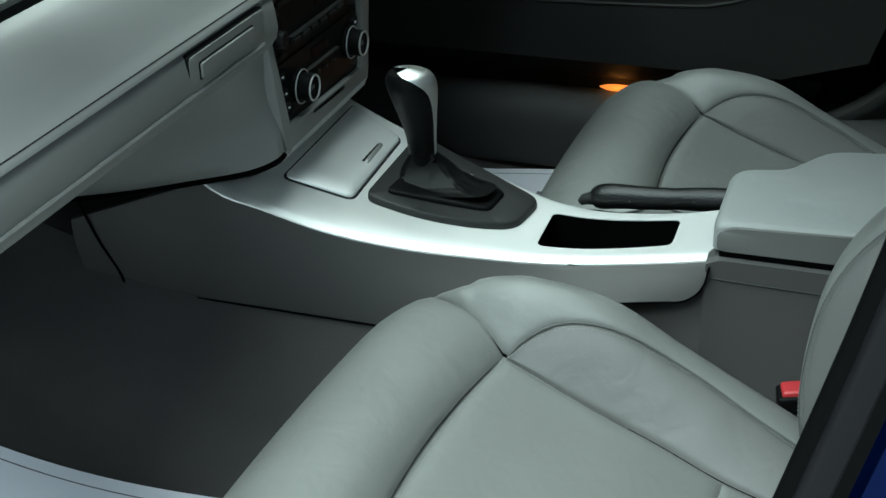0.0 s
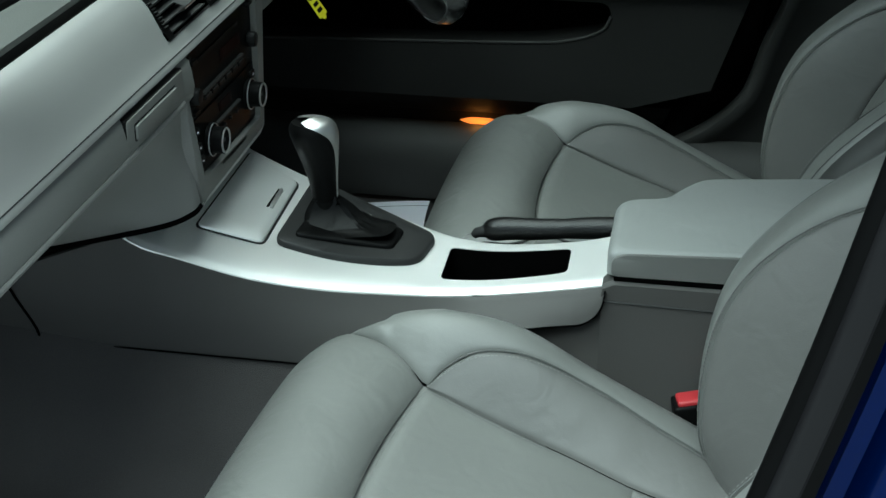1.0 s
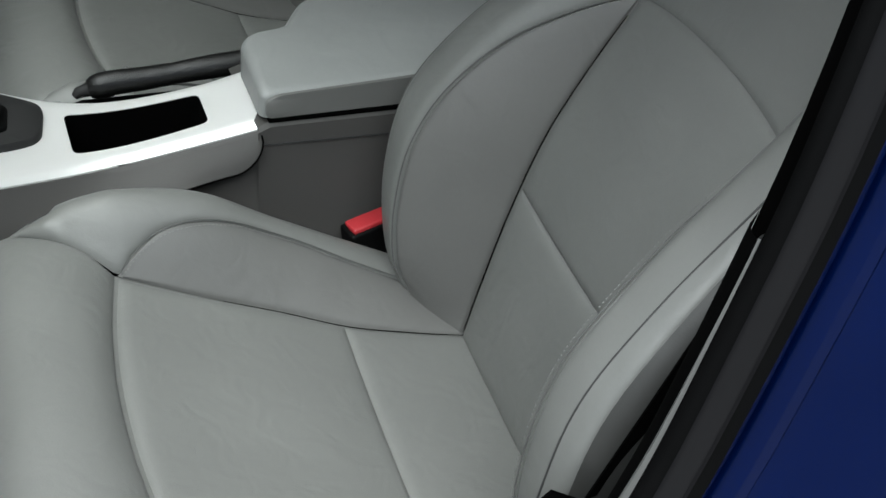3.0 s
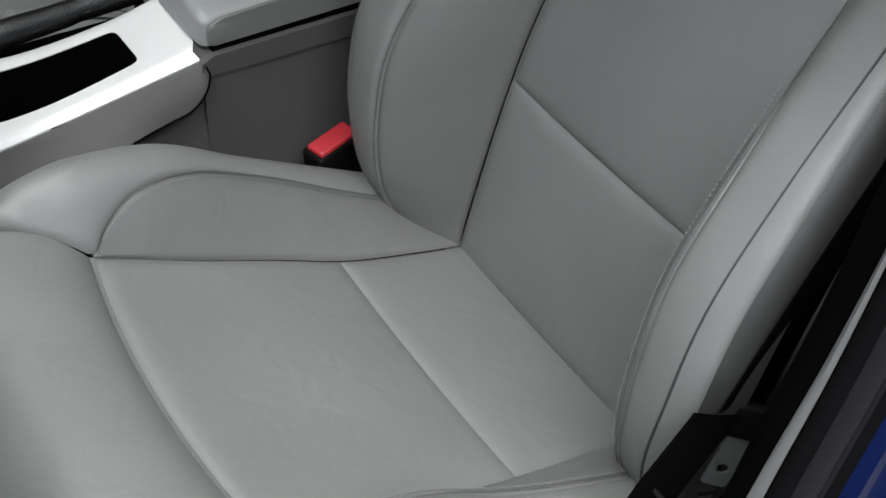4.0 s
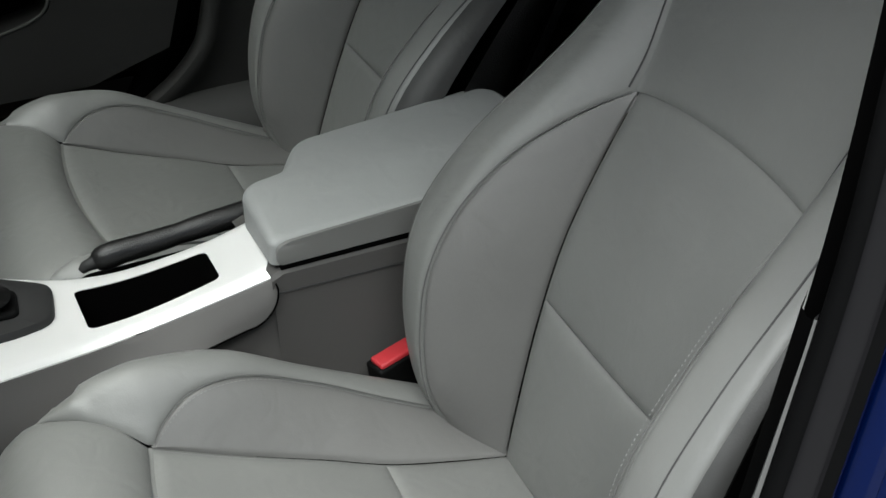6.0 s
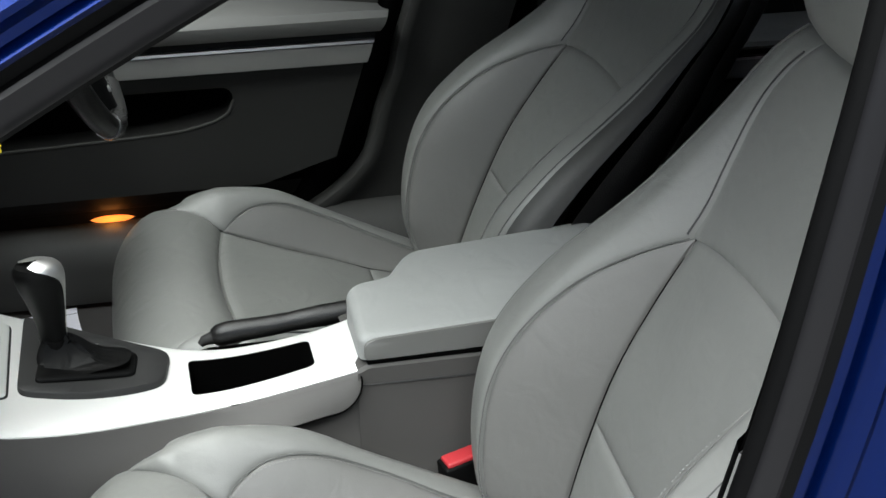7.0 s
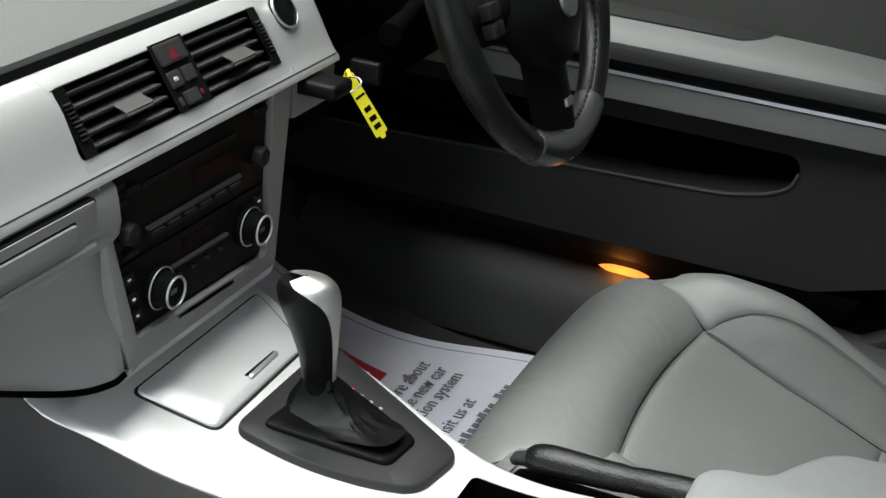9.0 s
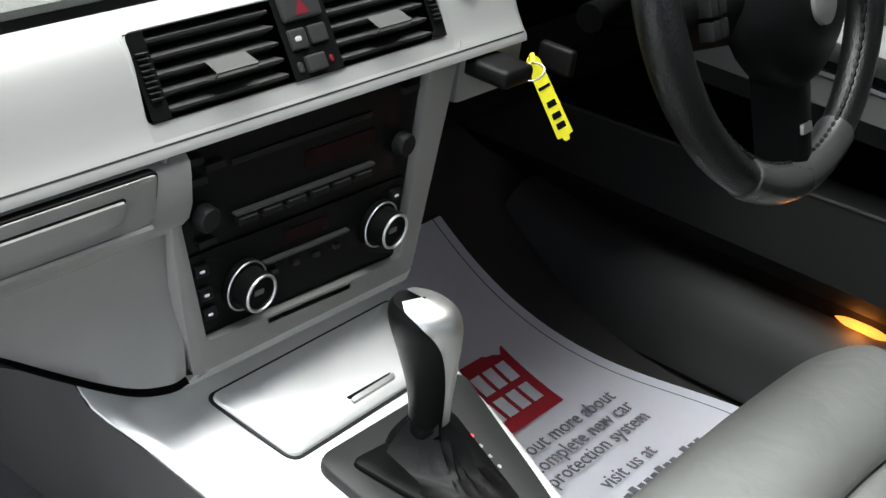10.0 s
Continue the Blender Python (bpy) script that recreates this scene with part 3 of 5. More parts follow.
# stitched lines on the backrest's bolsters: by height, off the middle
ARC = table([(0.20, 0.160), (0.28, 0.172), (0.40, 0.177), (0.445, 0.175), (0.50, 0.170), (0.537, 0.161), (0.562, 0.149), (0.580, 0.136), (0.588, 0.127)])
# backrest, by height: front face at the middle, insert half width, bolster depth, crest half width, outer half width
BACK = table([(0.20, 0.486, 0.133, 0.020, 0.178, 0.212), (0.24, 0.494, 0.132, 0.040, 0.180, 0.226), (0.30, 0.506, 0.129, 0.074, 0.182, 0.234), (0.38, 0.525, 0.127, 0.095, 0.187, 0.250),
              (0.46, 0.551, 0.126, 0.101, 0.187, 0.252), (0.53, 0.586, 0.126, 0.084, 0.182, 0.242), (0.59, 0.621, 0.126, 0.054, 0.172, 0.224), (0.62, 0.638, 0.127, 0.040, 0.168, 0.216),
              (0.66, 0.657, 0.134, 0.024, 0.165, 0.206), (0.70, 0.678, 0.142, 0.012, 0.162, 0.198), (0.73, 0.692, 0.138, 0.006, 0.156, 0.190), (0.76, 0.706, 0.120, 0.002, 0.140, 0.175), (0.785, 0.722, 0.095, 0.0, 0.118, 0.150)])


CREST = 0.208
TIP = 0.062


def stitch_at(x, s):
    """How far off the middle the bolster's stitched line runs."""
    return STITCH(x) + (0.004 * min((x - 0.172) / 0.05, 1) if s < 0 else 0)


def arc_at(z, s):
    """How far off the middle the backrest's stitched line runs."""
    return ARC(z) + (0.006 * min(max((0.585 - z) / 0.05, 0), 1) if s < 0 else 0)


def roll_half(x):
    """Half the front roll's width at x."""
    return min(0.160 + 0.52 * max(0.172 - x, 0), 0.216)


def cushion_at(x, u, sag=0.0):
    """A point of the cushion's upper side at x, u metres off the middle."""
    hw, zi, zc = CUSHION(x)
    a, s = abs(u), (1 if u >= 0 else -1)
    zc -= sag if u > 0 else 1.4 * sag * min(max((x - 0.16) / 0.05, 0), 1)
    crest = CREST if u > 0 else CREST + 0.003
    if a <= hw:
        z = zi - 0.006 * (1 - (a / hw) ** 2)
    elif a <= crest:
        k = (a - hw) / (crest - hw)
        z = zi + (zc - zi) * math.sin(k * math.pi / 2) ** 1.15
    else:
        k = min((a - crest) / 0.05, 1)
        z = zc - 0.10 * (1 - math.sqrt(max(0, 1 - k * k)))
    return V(x, s * a, z)


def back_at(z, u):
    """A point of the backrest's front at a height, u metres off the middle."""
    xc, hw, bd, cu, w = BACK(z)
    a, s = abs(u), (1 if u >= 0 else -1)
    if a <= hw:
        x = xc + 0.003 * (1 - (a / hw) ** 2)
    elif a <= cu:
        k = (a - hw) / (cu - hw)
        x = xc - bd * math.sin(k * math.pi / 2) ** 1.1
    else:
        k = min((a - cu) / (w - cu), 1)
        x = xc - bd + (0.5 * bd + 0.014) * (1 - max(0, 1 - k ** 3.4) ** 0.3)
    return V(x, s * a, z)


def shifted(p, recline):
    """Leans a point of the backrest back about its foot, in degrees."""
    if not recline:
        return p
    c, s = math.cos(radians(recline)), math.sin(radians(recline))
    dx, dz = p.x - 0.52, p.z - 0.24
    return V(0.52 + dx * c + dz * s, p.y, 0.24 + dz * c - dx * s)


def soft(v):
    """Squares a rounded form a little."""
    return math.copysign(abs(v) ** 0.72, v)


def dashes(pts, r, on=0.0027, off=0.0014):
    """Short stitches along a line of points."""
    bm = bmesh.new()
    step, gone = [], 0.0
    for a, b in zip(pts, pts[1:]):
        n = max(int((b - a).length / 0.0008), 1)
        for k in range(n):
            p = a.lerp(b, k / n)
            if gone % (on + off) < on:
                step.append(p)
            elif len(step) > 1:
                sweep(bm, [step[0], step[-1]], r, 4)
                step = []
            else:
                step = []
            gone += (b - a).length / n
    return bm


def seat(name, label, at, recline=0.0, sag=0.0, flank=0.90, turn=0.0):
    t = thing(name, label, "car seat", at, "front seats")
    t.rotation_euler.z = radians(turn)
    back = lambda z, u: shifted(back_at(z, u), recline)
    nrm = V(-0.4, 0, 1)
    # cushion insert, in two fields with a seam across
    def insert(x0, x1, p, q):
        front = x0 - (0.015 * (1 - (2 * p - 1) ** 2) if x0 < 0.2 else 0)
        x = front + (x1 - front) * q
        return cushion_at(x, (2 * p - 1) * CUSHION(x)[0], sag)
    for nm, x0, x1 in (("cushion_insert", 0.173, 0.377), ("cushion_rear_insert", 0.377, 0.507)):
        bm = bmesh.new()
        upholstery(bm, lambda s, q, x0=x0, x1=x1: insert(x0, x1, s, q), puff=0.005 if x0 < 0.2 else 0.004, r=0.011, groove=0.0032)
        part(nm, bm, LEATHER, t)
    # front roll of the cushion
    bm = bmesh.new()
    prof = curve_pts([(0.170, 0.329), (0.138, 0.349), (0.098, 0.354), (0.060, 0.344), (0.027, 0.312), (0.012, 0.264), (0.021, 0.215), (0.055, 0.175)], 20)

    def roll(s, q):
        p = prof[min(int(q * 20), 19)].lerp(prof[min(int(q * 20) + 1, 20)], q * 20 - min(int(q * 20), 19))
        u = 2 * s - 1
        w = roll_half(p.x)
        drop = max(0, abs(u) - 0.72) / 0.28
        back_off = 0.015 * (1 - u * u) * (1 - q) ** 3
        return V(p.x - back_off + 0.010 * drop ** 2 * min(q * 4, 1) + 0.006 * u * u * q, -u * w, p.y - 0.003 * drop ** 2 * q)
    upholstery(bm, roll, puff=0.004, r=0.013, groove=0.003, nu=26, nv=30)
    part("cushion_front", bm, LEATHER, t)
    # bolsters of the cushion, split along a stitched seam
    for s in (1, -1):
        bm = bmesh.new()

        def bolster(p, q, s=s):
            x = TIP + (0.555 - TIP) * q
            crest = CREST if s > 0 else CREST + 0.003
            edge = crest + 0.050
            if x > 0.172:
                hw = CUSHION(x)[0]
                return cushion_at(x, s * (hw + (edge - hw) * p), sag)
            hw, (zr, zc) = roll_half(x), ROLL(x)
            zc -= sag if s > 0 else 1.4 * sag * min(max((x - 0.10) / 0.05, 0), 1)
            zc = max(zc, zr - 0.008)
            k = min(max((x - TIP) / 0.06, 0), 1)
            crest = max(crest * k, hw - 0.004 + 0.016 * k)
            edge = crest + 0.006 + (max(edge, crest + 0.03) - crest - 0.006) * k
            a = hw + (edge - hw) * p
            if a < crest:
                return V(x, s * a, zr + (zc - zr) * math.sin((a - hw) / (crest - hw) * math.pi / 2) ** 1.15)
            k = min((a - crest) / (edge - crest), 1)
            return V(x, s * a, zc - 0.10 * (1 - math.sqrt(max(0, 1 - k * k))))
        def outer(p, q, s=s):
            x = TIP + (0.555 - TIP) * q
            lo = 0.0
            if x > 0.172:
                crest = CREST if s > 0 else CREST + 0.003
                hw = CUSHION(x)[0]
                lo = min(max((stitch_at(x, s) - hw) / (crest + 0.050 - hw), 0), 0.9)
            return bolster(lo + (1 - lo) * p, q)

        def inner(p, q, s=s):
            x = 0.172 + (0.555 - 0.172) * q
            hw = CUSHION(x)[0]
            return cushion_at(x, s * (hw + max(stitch_at(x, s) - hw, 0.0006) * p), sag)
        upholstery(bm, outer if s > 0 else (lambda p, q: outer(1 - p, q)), puff=0.003, r=0.007, groove=0.002, thick=0.02, nu=26, nv=64)
        b = part("cushion_bolster", bm, LEATHER, t)
        bm = bmesh.new()
        upholstery(bm, inner if s > 0 else (lambda p, q: inner(1 - p, q)), puff=0.002, r=0.006, groove=0.002, thick=0.015, nu=20, nv=48)
        part("cushion_bolster_panel", bm, LEATHER_INNER if s > 0 else LEATHER, t, "taupe leather inner panel" if s > 0 else "")
        bm = bmesh.new()
        # side wall under the bolster
        rows = []
        for q in range(25):
            x, _, z = bolster(1, q / 24)
            rows.append([V(x, (abs(bolster(1, q / 24).y) - 0.004 + 0.010 * math.sin(k / 6 * math.pi)) * s, z + 0.004 - (z - 0.115) * k / 6) for k in range(7)])
        grid(bm, rows)
        part("cushion_side", bm, LEATHER_SIDE, t)
        bm = bmesh.new()
        line, thread = [], []
        for q in range(41):
            x = 0.174 + (0.53 - 0.174) * q / 40
            a = stitch_at(x, s)
            line.append(cushion_at(x, s * a, sag) + V(0, -s * 0.0026, 0.0032))
            thread.append(cushion_at(x, s * (a - 0.0029), sag) + V(0, -s * 0.0028, 0.0033))
        sweep(bm, line, 0.0007, 6)
        part("seam", bm, SEAM, b)
        part("stitching", dashes(thread, 0.00042), THREAD, b)
        bm = bmesh.new()
        sweep(bm, [bolster(0.86 if s > 0 else 0.64, 0.08 + 0.92 * q / 30) + V(0, s * 0.002, 0.003) for q in range(31)], 0.0014, 6)
        part("piping", bm, PIPING, b)
    # foam under the seams
    bm = bmesh.new()
    rows = []
    for q in range(21):
        x = 0.165 + 0.375 * q / 20
        w = CUSHION(x)[0]
        rows.append([cushion_at(x, w * (k / 10 - 1) * 1.010, sag) + V(0, 0, -0.0046) for k in range(21)])
    grid(bm, rows)
    rows = []
    for q in range(7):
        x = 0.166 + 0.024 * q / 6
        rows.append([V(x - 0.015 * (1 - (k / 10 - 1) ** 2), 0.157 * (k / 10 - 1), cushion_at(x - 0.015 * (1 - (k / 10 - 1) ** 2), 0.158 * (k / 10 - 1), sag).z - 0.0047) for k in range(21)])
    grid(bm, rows)
    part("cushion_core", bm, LEATHER, t)
    bm = bmesh.new()
    rows = []
    for q in range(21):
        z = 0.23 + 0.53 * q / 20
        rows.append([back(z, BACK(z)[1] * 1.012 * (k / 10 - 1)) + V(0.0058, 0, 0) for k in range(21)])
    grid(bm, rows)
    part("back_core", bm, LEATHER, t)
    # seat pan and trim under the cushion
    bm = bmesh.new()
    block(bm, (0.06, -0.262, 0.10), (0.56, 0.262, 0.215), 0.02)
    part("seat_base", bm, BLACK_MATT, t)
    for s in (1, -1):
        bm = bmesh.new()
        block(bm, (0.0, s * 0.235 - 0.012, 0.03), (0.62, s * 0.235 + 0.012, 0.10), 0.006)
        part("seat_rail", bm, BLACK, t)
    # backrest inserts
    for nm, z0, z1 in (("lower_back_insert", 0.225, 0.402), ("upper_back_insert", 0.402, 0.588)):
        bm = bmesh.new()

        def ins(s, q, z0=z0, z1=z1):
            u = 2 * s - 1
            z = z0 + (z1 - z0) * q
            z -= 0.005 * (1 - u * u) * (q if z1 < 0.5 else 1 - q)
            if z1 > 0.5:
                z += 0.010 * q * (1 - u * u) ** 0.7
            return back(z, -u * BACK(z)[1])
        upholstery(bm, ins, puff=0.006, r=0.013, groove=0.003, out=(-1, 0, 0.3))
        part(nm, bm, LEATHER, t)
    bm = bmesh.new()

    def shoulder(s, q):
        u = 2 * s - 1
        z0 = 0.5875 + 0.010 * (1 - min(abs(u), 1) ** 2) ** 0.7
        z = z0 + (0.78 - z0) * q
        p = back(z, -u * (BACK(z)[1] + 0.004))
        return p
    upholstery(bm, shoulder, puff=0.002, r=0.008, groove=0.002, out=(-1, 0, 0.3))
    part("shoulder_panel", bm, LEATHER, t)
    for s in (1, -1):
        bm = bmesh.new()

        def wing(p, q, s=s):
            z = 0.225 + (0.782 - 0.225) * q
            xc, hw, bd, cu, w = BACK(z)
            return back(z, s * (hw + (w - hw) * p * 0.995))

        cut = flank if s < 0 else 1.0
        def shoulder_side(p, q, s=s, c=cut):
            z = 0.225 + (0.782 - 0.225) * q
            xc, hw, bd, cu, w = BACK(z)
            lo = max(min((arc_at(z, s) - hw) / ((w - hw) * 0.995), c - 0.05), 0) if z < 0.588 else 0.0
            return wing(lo + (c - lo) * p, q)

        def inner_side(p, q, s=s):
            z = 0.225 + (0.588 - 0.225) * q
            hw = BACK(z)[1]
            return back(z, s * (hw + max(arc_at(z, s) - hw, 0.0006) * p))
        upholstery(bm, (lambda p, q: shoulder_side(1 - p, q)) if s > 0 else shoulder_side, puff=0.002, r=0.007, groove=0.002, thick=0.02, nu=24, nv=60, out=(-1, 0, 0.2))
        b = part("back_bolster", bm, LEATHER, t)
        bm = bmesh.new()
        upholstery(bm, (lambda p, q: inner_side(1 - p, q)) if s > 0 else inner_side, puff=0.002, r=0.006, groove=0.002, thick=0.015, nu=20, nv=40, out=(-1, 0, 0.2))
        part("back_bolster_panel", bm, LEATHER_INNER if s > 0 else LEATHER, t, "taupe leather inner panel" if s > 0 else "")
        bm = bmesh.new()
        rows = []
        for q in range(31):
            z = 0.225 + 0.557 * q / 30
            xc, hw, bd, cu, w = BACK(z)
            e = back(z, s * w)
            rows.append([V(e.x + (0.050 + 0.5 * bd) * k / 6, s * (w - 0.002 - 0.012 * k / 6 - 0.035 * (k / 6) ** 3), e.z) for k in range(7)])
        grid(bm, rows)
        part("back_side", bm, BLACK_LEATHER, t)
        # outer flank as a separate dark sheet that stands in for shade
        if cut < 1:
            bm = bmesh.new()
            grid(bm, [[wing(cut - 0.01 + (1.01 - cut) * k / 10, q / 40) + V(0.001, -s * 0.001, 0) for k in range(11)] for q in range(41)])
            part("bolster_flank", bm, FLANK, t, "flank of the backrest with shade in its colour")
        pip = min(0.73, flank - 0.025) if s < 0 else 0.86
        bm = bmesh.new()
        sweep(bm, [wing(pip, q / 40) + V(-0.001, s * 0.001, 0) for q in range(41)], 0.0014, 6)
        part("piping", bm, PIPING if s < 0 else SEAM, b)
        bm = bmesh.new()
        pts = []
        for q in range(37):
            z = 0.28 + 0.308 * q / 36
            a = arc_at(z, s)
            pts.append(back(z, s * a) + V(-0.003, 0, 0.001))
        sweep(bm, pts, 0.0007, 6)
        sh = [back(0.592 + 0.172 * q / 24, s * (BACK(0.592 + 0.172 * q / 24)[1] + 0.004)) + V(-0.0022, 0, 0.0008) for q in range(25)]
        b3 = bmesh.new()
        sweep(b3, sh, 0.0009, 6)
        part("shoulder_seam", b3, PIPING, b)
        if s > 0 or flank > 0.6:
            part("seam", bm, SEAM, b)
            part("stitching", dashes([p + V(-0.0003, -s * 0.0045, 0.0) for p in pts], 0.00042), THREAD, b)
        part("piping_stitching", dashes([wing(pip - 0.034, q / 40) + V(-0.0016, 0, 0) for q in range(41)], 0.00042), THREAD, b)
    # back shell
    bm = bmesh.new()
    rows = []
    for q in range(25):
        z = 0.20 + 0.585 * q / 24
        xc, hw, bd, cu, w = BACK(z)
        rows.append([shifted(V(xc + 0.040 + 0.070 * math.cos((k / 12 - 0.5) * math.pi), (w - 0.012) * math.sin((k / 12 - 0.5) * math.pi), z), recline) for k in range(13)])
    grid(bm, rows)
    part("back_shell", bm, BLACK_LEATHER, t)
    # rounded top of the backrest
    bm = bmesh.new()
    rows = []
    for k in range(17):
        u = (k / 16 * 2 - 1) * 0.150
        drop = 0.030 * abs(k / 8 - 1) ** 4
        p = back_at(0.768, u)
        rows.append([shifted(p + V(dx, 0, dz - drop), recline) for dx, dz in ((0.0, -0.006), (0.004, 0.006), (0.016, 0.015), (0.035, 0.019), (0.060, 0.016), (0.085, 0.004), (0.100, -0.02))])
    grid(bm, rows)
    part("backrest_top", bm, LEATHER, t)
    # headrest
    hr = shifted(V(0.735, 0, 0.846), recline)
    bm = bmesh.new()
    rows = []
    for k in range(17):
        a = -math.pi / 2 + math.pi * k / 16
        fall = abs(math.cos(a)) ** 0.35
        rows.append([V(hr.x + 0.052 * soft(math.cos(b)) * fall, hr.y + 0.126 * soft(math.sin(a)), hr.z + 0.070 * soft(math.sin(b)) * fall) for b in [2 * math.pi * j / 28 for j in range(28)]])
    grid(bm, rows, close_u=True)
    bmesh.ops.remove_doubles(bm, verts=bm.verts, dist=1e-4)
    h = part("headrest", bm, LEATHER, t)
    for s in (1, -1):
        bm = bmesh.new()
        sweep(bm, [V(hr.x - 0.02, s * 0.06, hr.z - 0.16), V(hr.x - 0.005, s * 0.06, hr.z - 0.06)], 0.006, 10, up=(0, 1, 0))
        part("headrest_post", bm, CHROME, h, "chrome post")
    return t


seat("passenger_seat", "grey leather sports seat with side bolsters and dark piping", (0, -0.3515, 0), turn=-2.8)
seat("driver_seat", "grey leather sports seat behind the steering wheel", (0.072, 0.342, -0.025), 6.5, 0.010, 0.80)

# ---- centre console ----
# trim plate along x: height at the near edge, near edge, far edge
PLATE = table([(-0.14, 0.447, -0.146, 0.118), (-0.118, 0.437, -0.150, 0.116), (-0.08, 0.420, -0.138, 0.112), (-0.02, 0.397, -0.124, 0.105), (0.05, 0.379, -0.104, 0.090), (0.12, 0.367, -0.081, 0.066),
               (0.166, 0.363, -0.070, 0.050), (0.22, 0.366, -0.064, 0.038), (0.30, 0.381, -0.066, 0.028), (0.350, 0.396, -0.074, 0.024)])


def plate_z(x, y):
    return PLATE(x)[0] + 0.05 * (y + 0.06)


console = thing("centre_console", "grey centre console with a silver trim plate", "console")
HOLE = [(0.1645, -0.0455), (0.2965, -0.0415), (0.2965, 0.0105), (0.1645, 0.0245)]


def fine(poly, step=0.012):
    """The same outline with points added along its long sides."""
    out = []
    for a, b in zip(poly, list(poly[1:]) + [poly[0]]):
        a, b = Vector(a), Vector(b)
        n = 12 if (b - a).length > step else 1
        out += [a.lerp(b, k / n) for k in range(n)]
    return out


hole = fine(outline(HOLE, 0.008, 4))


def plate_row(x):
    """Points across the silver plate at x, its edges turned down, with two columns on the opening's sides."""
    z, a, b = PLATE(x)
    k = min(max((x - 0.164) / 0.133, 0), 1)
    near, far = -0.046 + 0.004 * k, 0.025 - 0.014 * k
    near, far = max(near, a + 0.014), min(far, b - 0.008)
    ys = [a + 0.006, (a + near) / 2, near] + [near + (far - near) * q / 6 for q in range(1, 6)] + [far, (far + b - 0.005) / 2, b - 0.005]
    row = [V(x, a - 0.0035, plate_z(x, a) - 0.0075), V(x, a - 0.0028, plate_z(x, a) - 0.004), V(x, a + 0.002, plate_z(x, a) - 0.001)]
    row += [V(x, y, plate_z(x, y)) for y in ys]
    return row + [V(x, b - 0.002, plate_z(x, b) - 0.001), V(x, b + 0.002, plate_z(x, b) - 0.006), V(x, b + 0.003, plate_z(x, b) - 0.018)]


def ring_plate(bm):
    """The silver plate with its opening for the tray."""
    grid(bm, [plate_row(-0.14 + 0.304 * i / 26) for i in range(27)])
    grid(bm, [plate_row(0.297 + 0.053 * i / 6) for i in range(7)])
    mid = [plate_row(0.164 + 0.133 * i / 12) for i in range(13)]
    grid(bm, [r[:6] for r in mid])
    grid(bm, [r[11:] for r in mid])
    bmesh.ops.remove_doubles(bm, verts=bm.verts, dist=1e-5)
    # rounded corners of the opening, turned down
    square = fine(outline([(0.164, -0.046), (0.297, -0.042), (0.297, 0.011), (0.164, 0.025)], 0.00002, 4))
    grid(bm, [[V(*p, plate_z(*p)) for p in square], [V(*p, plate_z(*p)) for p in hole], [V(*p, plate_z(*p) - 0.0010) for p in hole]], close_u=True)


bm = bmesh.new()
ring_plate(bm)
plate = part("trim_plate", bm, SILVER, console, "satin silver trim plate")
# tray well
bm = bmesh.new()
rows = [[V(p[0] + 0.006 * k * (0.236 - p[0]), p[1], plate_z(*p) - 0.0008 - d) for p in hole] for k, d in ((0, 0.0), (1, 0.04), (2, 0.075))]
vs = grid(bm, rows, close_u=True)
bm.faces.new(vs[-1])
part("tray_well", bm, BLACK_MATT, console, "black tray opening")

# lid over the ashtray
def on_plate(x, y, h):
    return V(x, y, plate_z(x, y) + h)


LID = [(-0.083, -0.083), (-0.020, -0.064), (-0.020, 0.078), (-0.080, 0.100)]
bm = bmesh.new()
slab(bm, outline([(-0.0856, -0.0858), (-0.0180, -0.0656), (-0.0180, 0.0798), (-0.0824, 0.1030)], 0.009, 5), on_plate, 0.0, 0.0012, 0.0004)
part("lid_gap", bm, GREY_MID, console)
bm = bmesh.new()
slab(bm, outline(LID, 0.007, 5), on_plate, 0.0, 0.0038, 0.0022)
lid = part("ashtray_lid", bm, SILVER, console, "silver ashtray lid")
bm = bmesh.new()
slab(bm, outline([(-0.0350, 0.002), (-0.0322, 0.004), (-0.0322, 0.046), (-0.0338, 0.048)], 0.001, 3), on_plate, 0.0036, 0.0043)
part("finger_slot", bm, BLACK, lid)
bm = bmesh.new()
slab(bm, outline([(-0.0315, 0.003), (-0.028, 0.003), (-0.028, 0.047), (-0.0315, 0.049)], 0.0015, 3), on_plate, 0.0036, 0.0062, 0.001)
part("finger_lip", bm, CHROME, lid)

# gear selector surround
bm = bmesh.new()
slab(bm, outline([(-0.010, -0.057), (0.050, -0.0540), (0.104, -0.0400), (0.138, -0.024), (0.148, 0.036), (0.085, 0.066), (-0.006, 0.098)], [0.014, 0.03, 0.03, 0.016, 0.016, 0.03, 0.012], 6), on_plate, 0.0, 0.0075, 0.004)
surround = part("selector_surround", bm, GREY_MID, console, "dark grey selector surround")
bm = bmesh.new()
slab(bm, outline([(0.007, -0.041), (0.108, -0.016), (0.113, 0.027), (0.017, 0.057)], 0.008, 5), on_plate, 0.0075, 0.0115, 0.003)
part("boot_frame", bm, BLACK, surround)
for k in range(4):
    for j in range(2 if k else 1):
        bm = bmesh.new()
        x, y = 0.040 + 0.010 * k, 0.052 - 0.005 * j - 0.002 * k
        slab(bm, outline([(x - 0.0014, y - 0.0011), (x + 0.0014, y - 0.0011), (x + 0.0014, y + 0.0011), (x - 0.0014, y + 0.0011)], 0.0005, 2), on_plate, 0.0074, 0.0080)
        part("indicator_mark", bm, RED_GLOW if k == 0 else STEEL, surround)

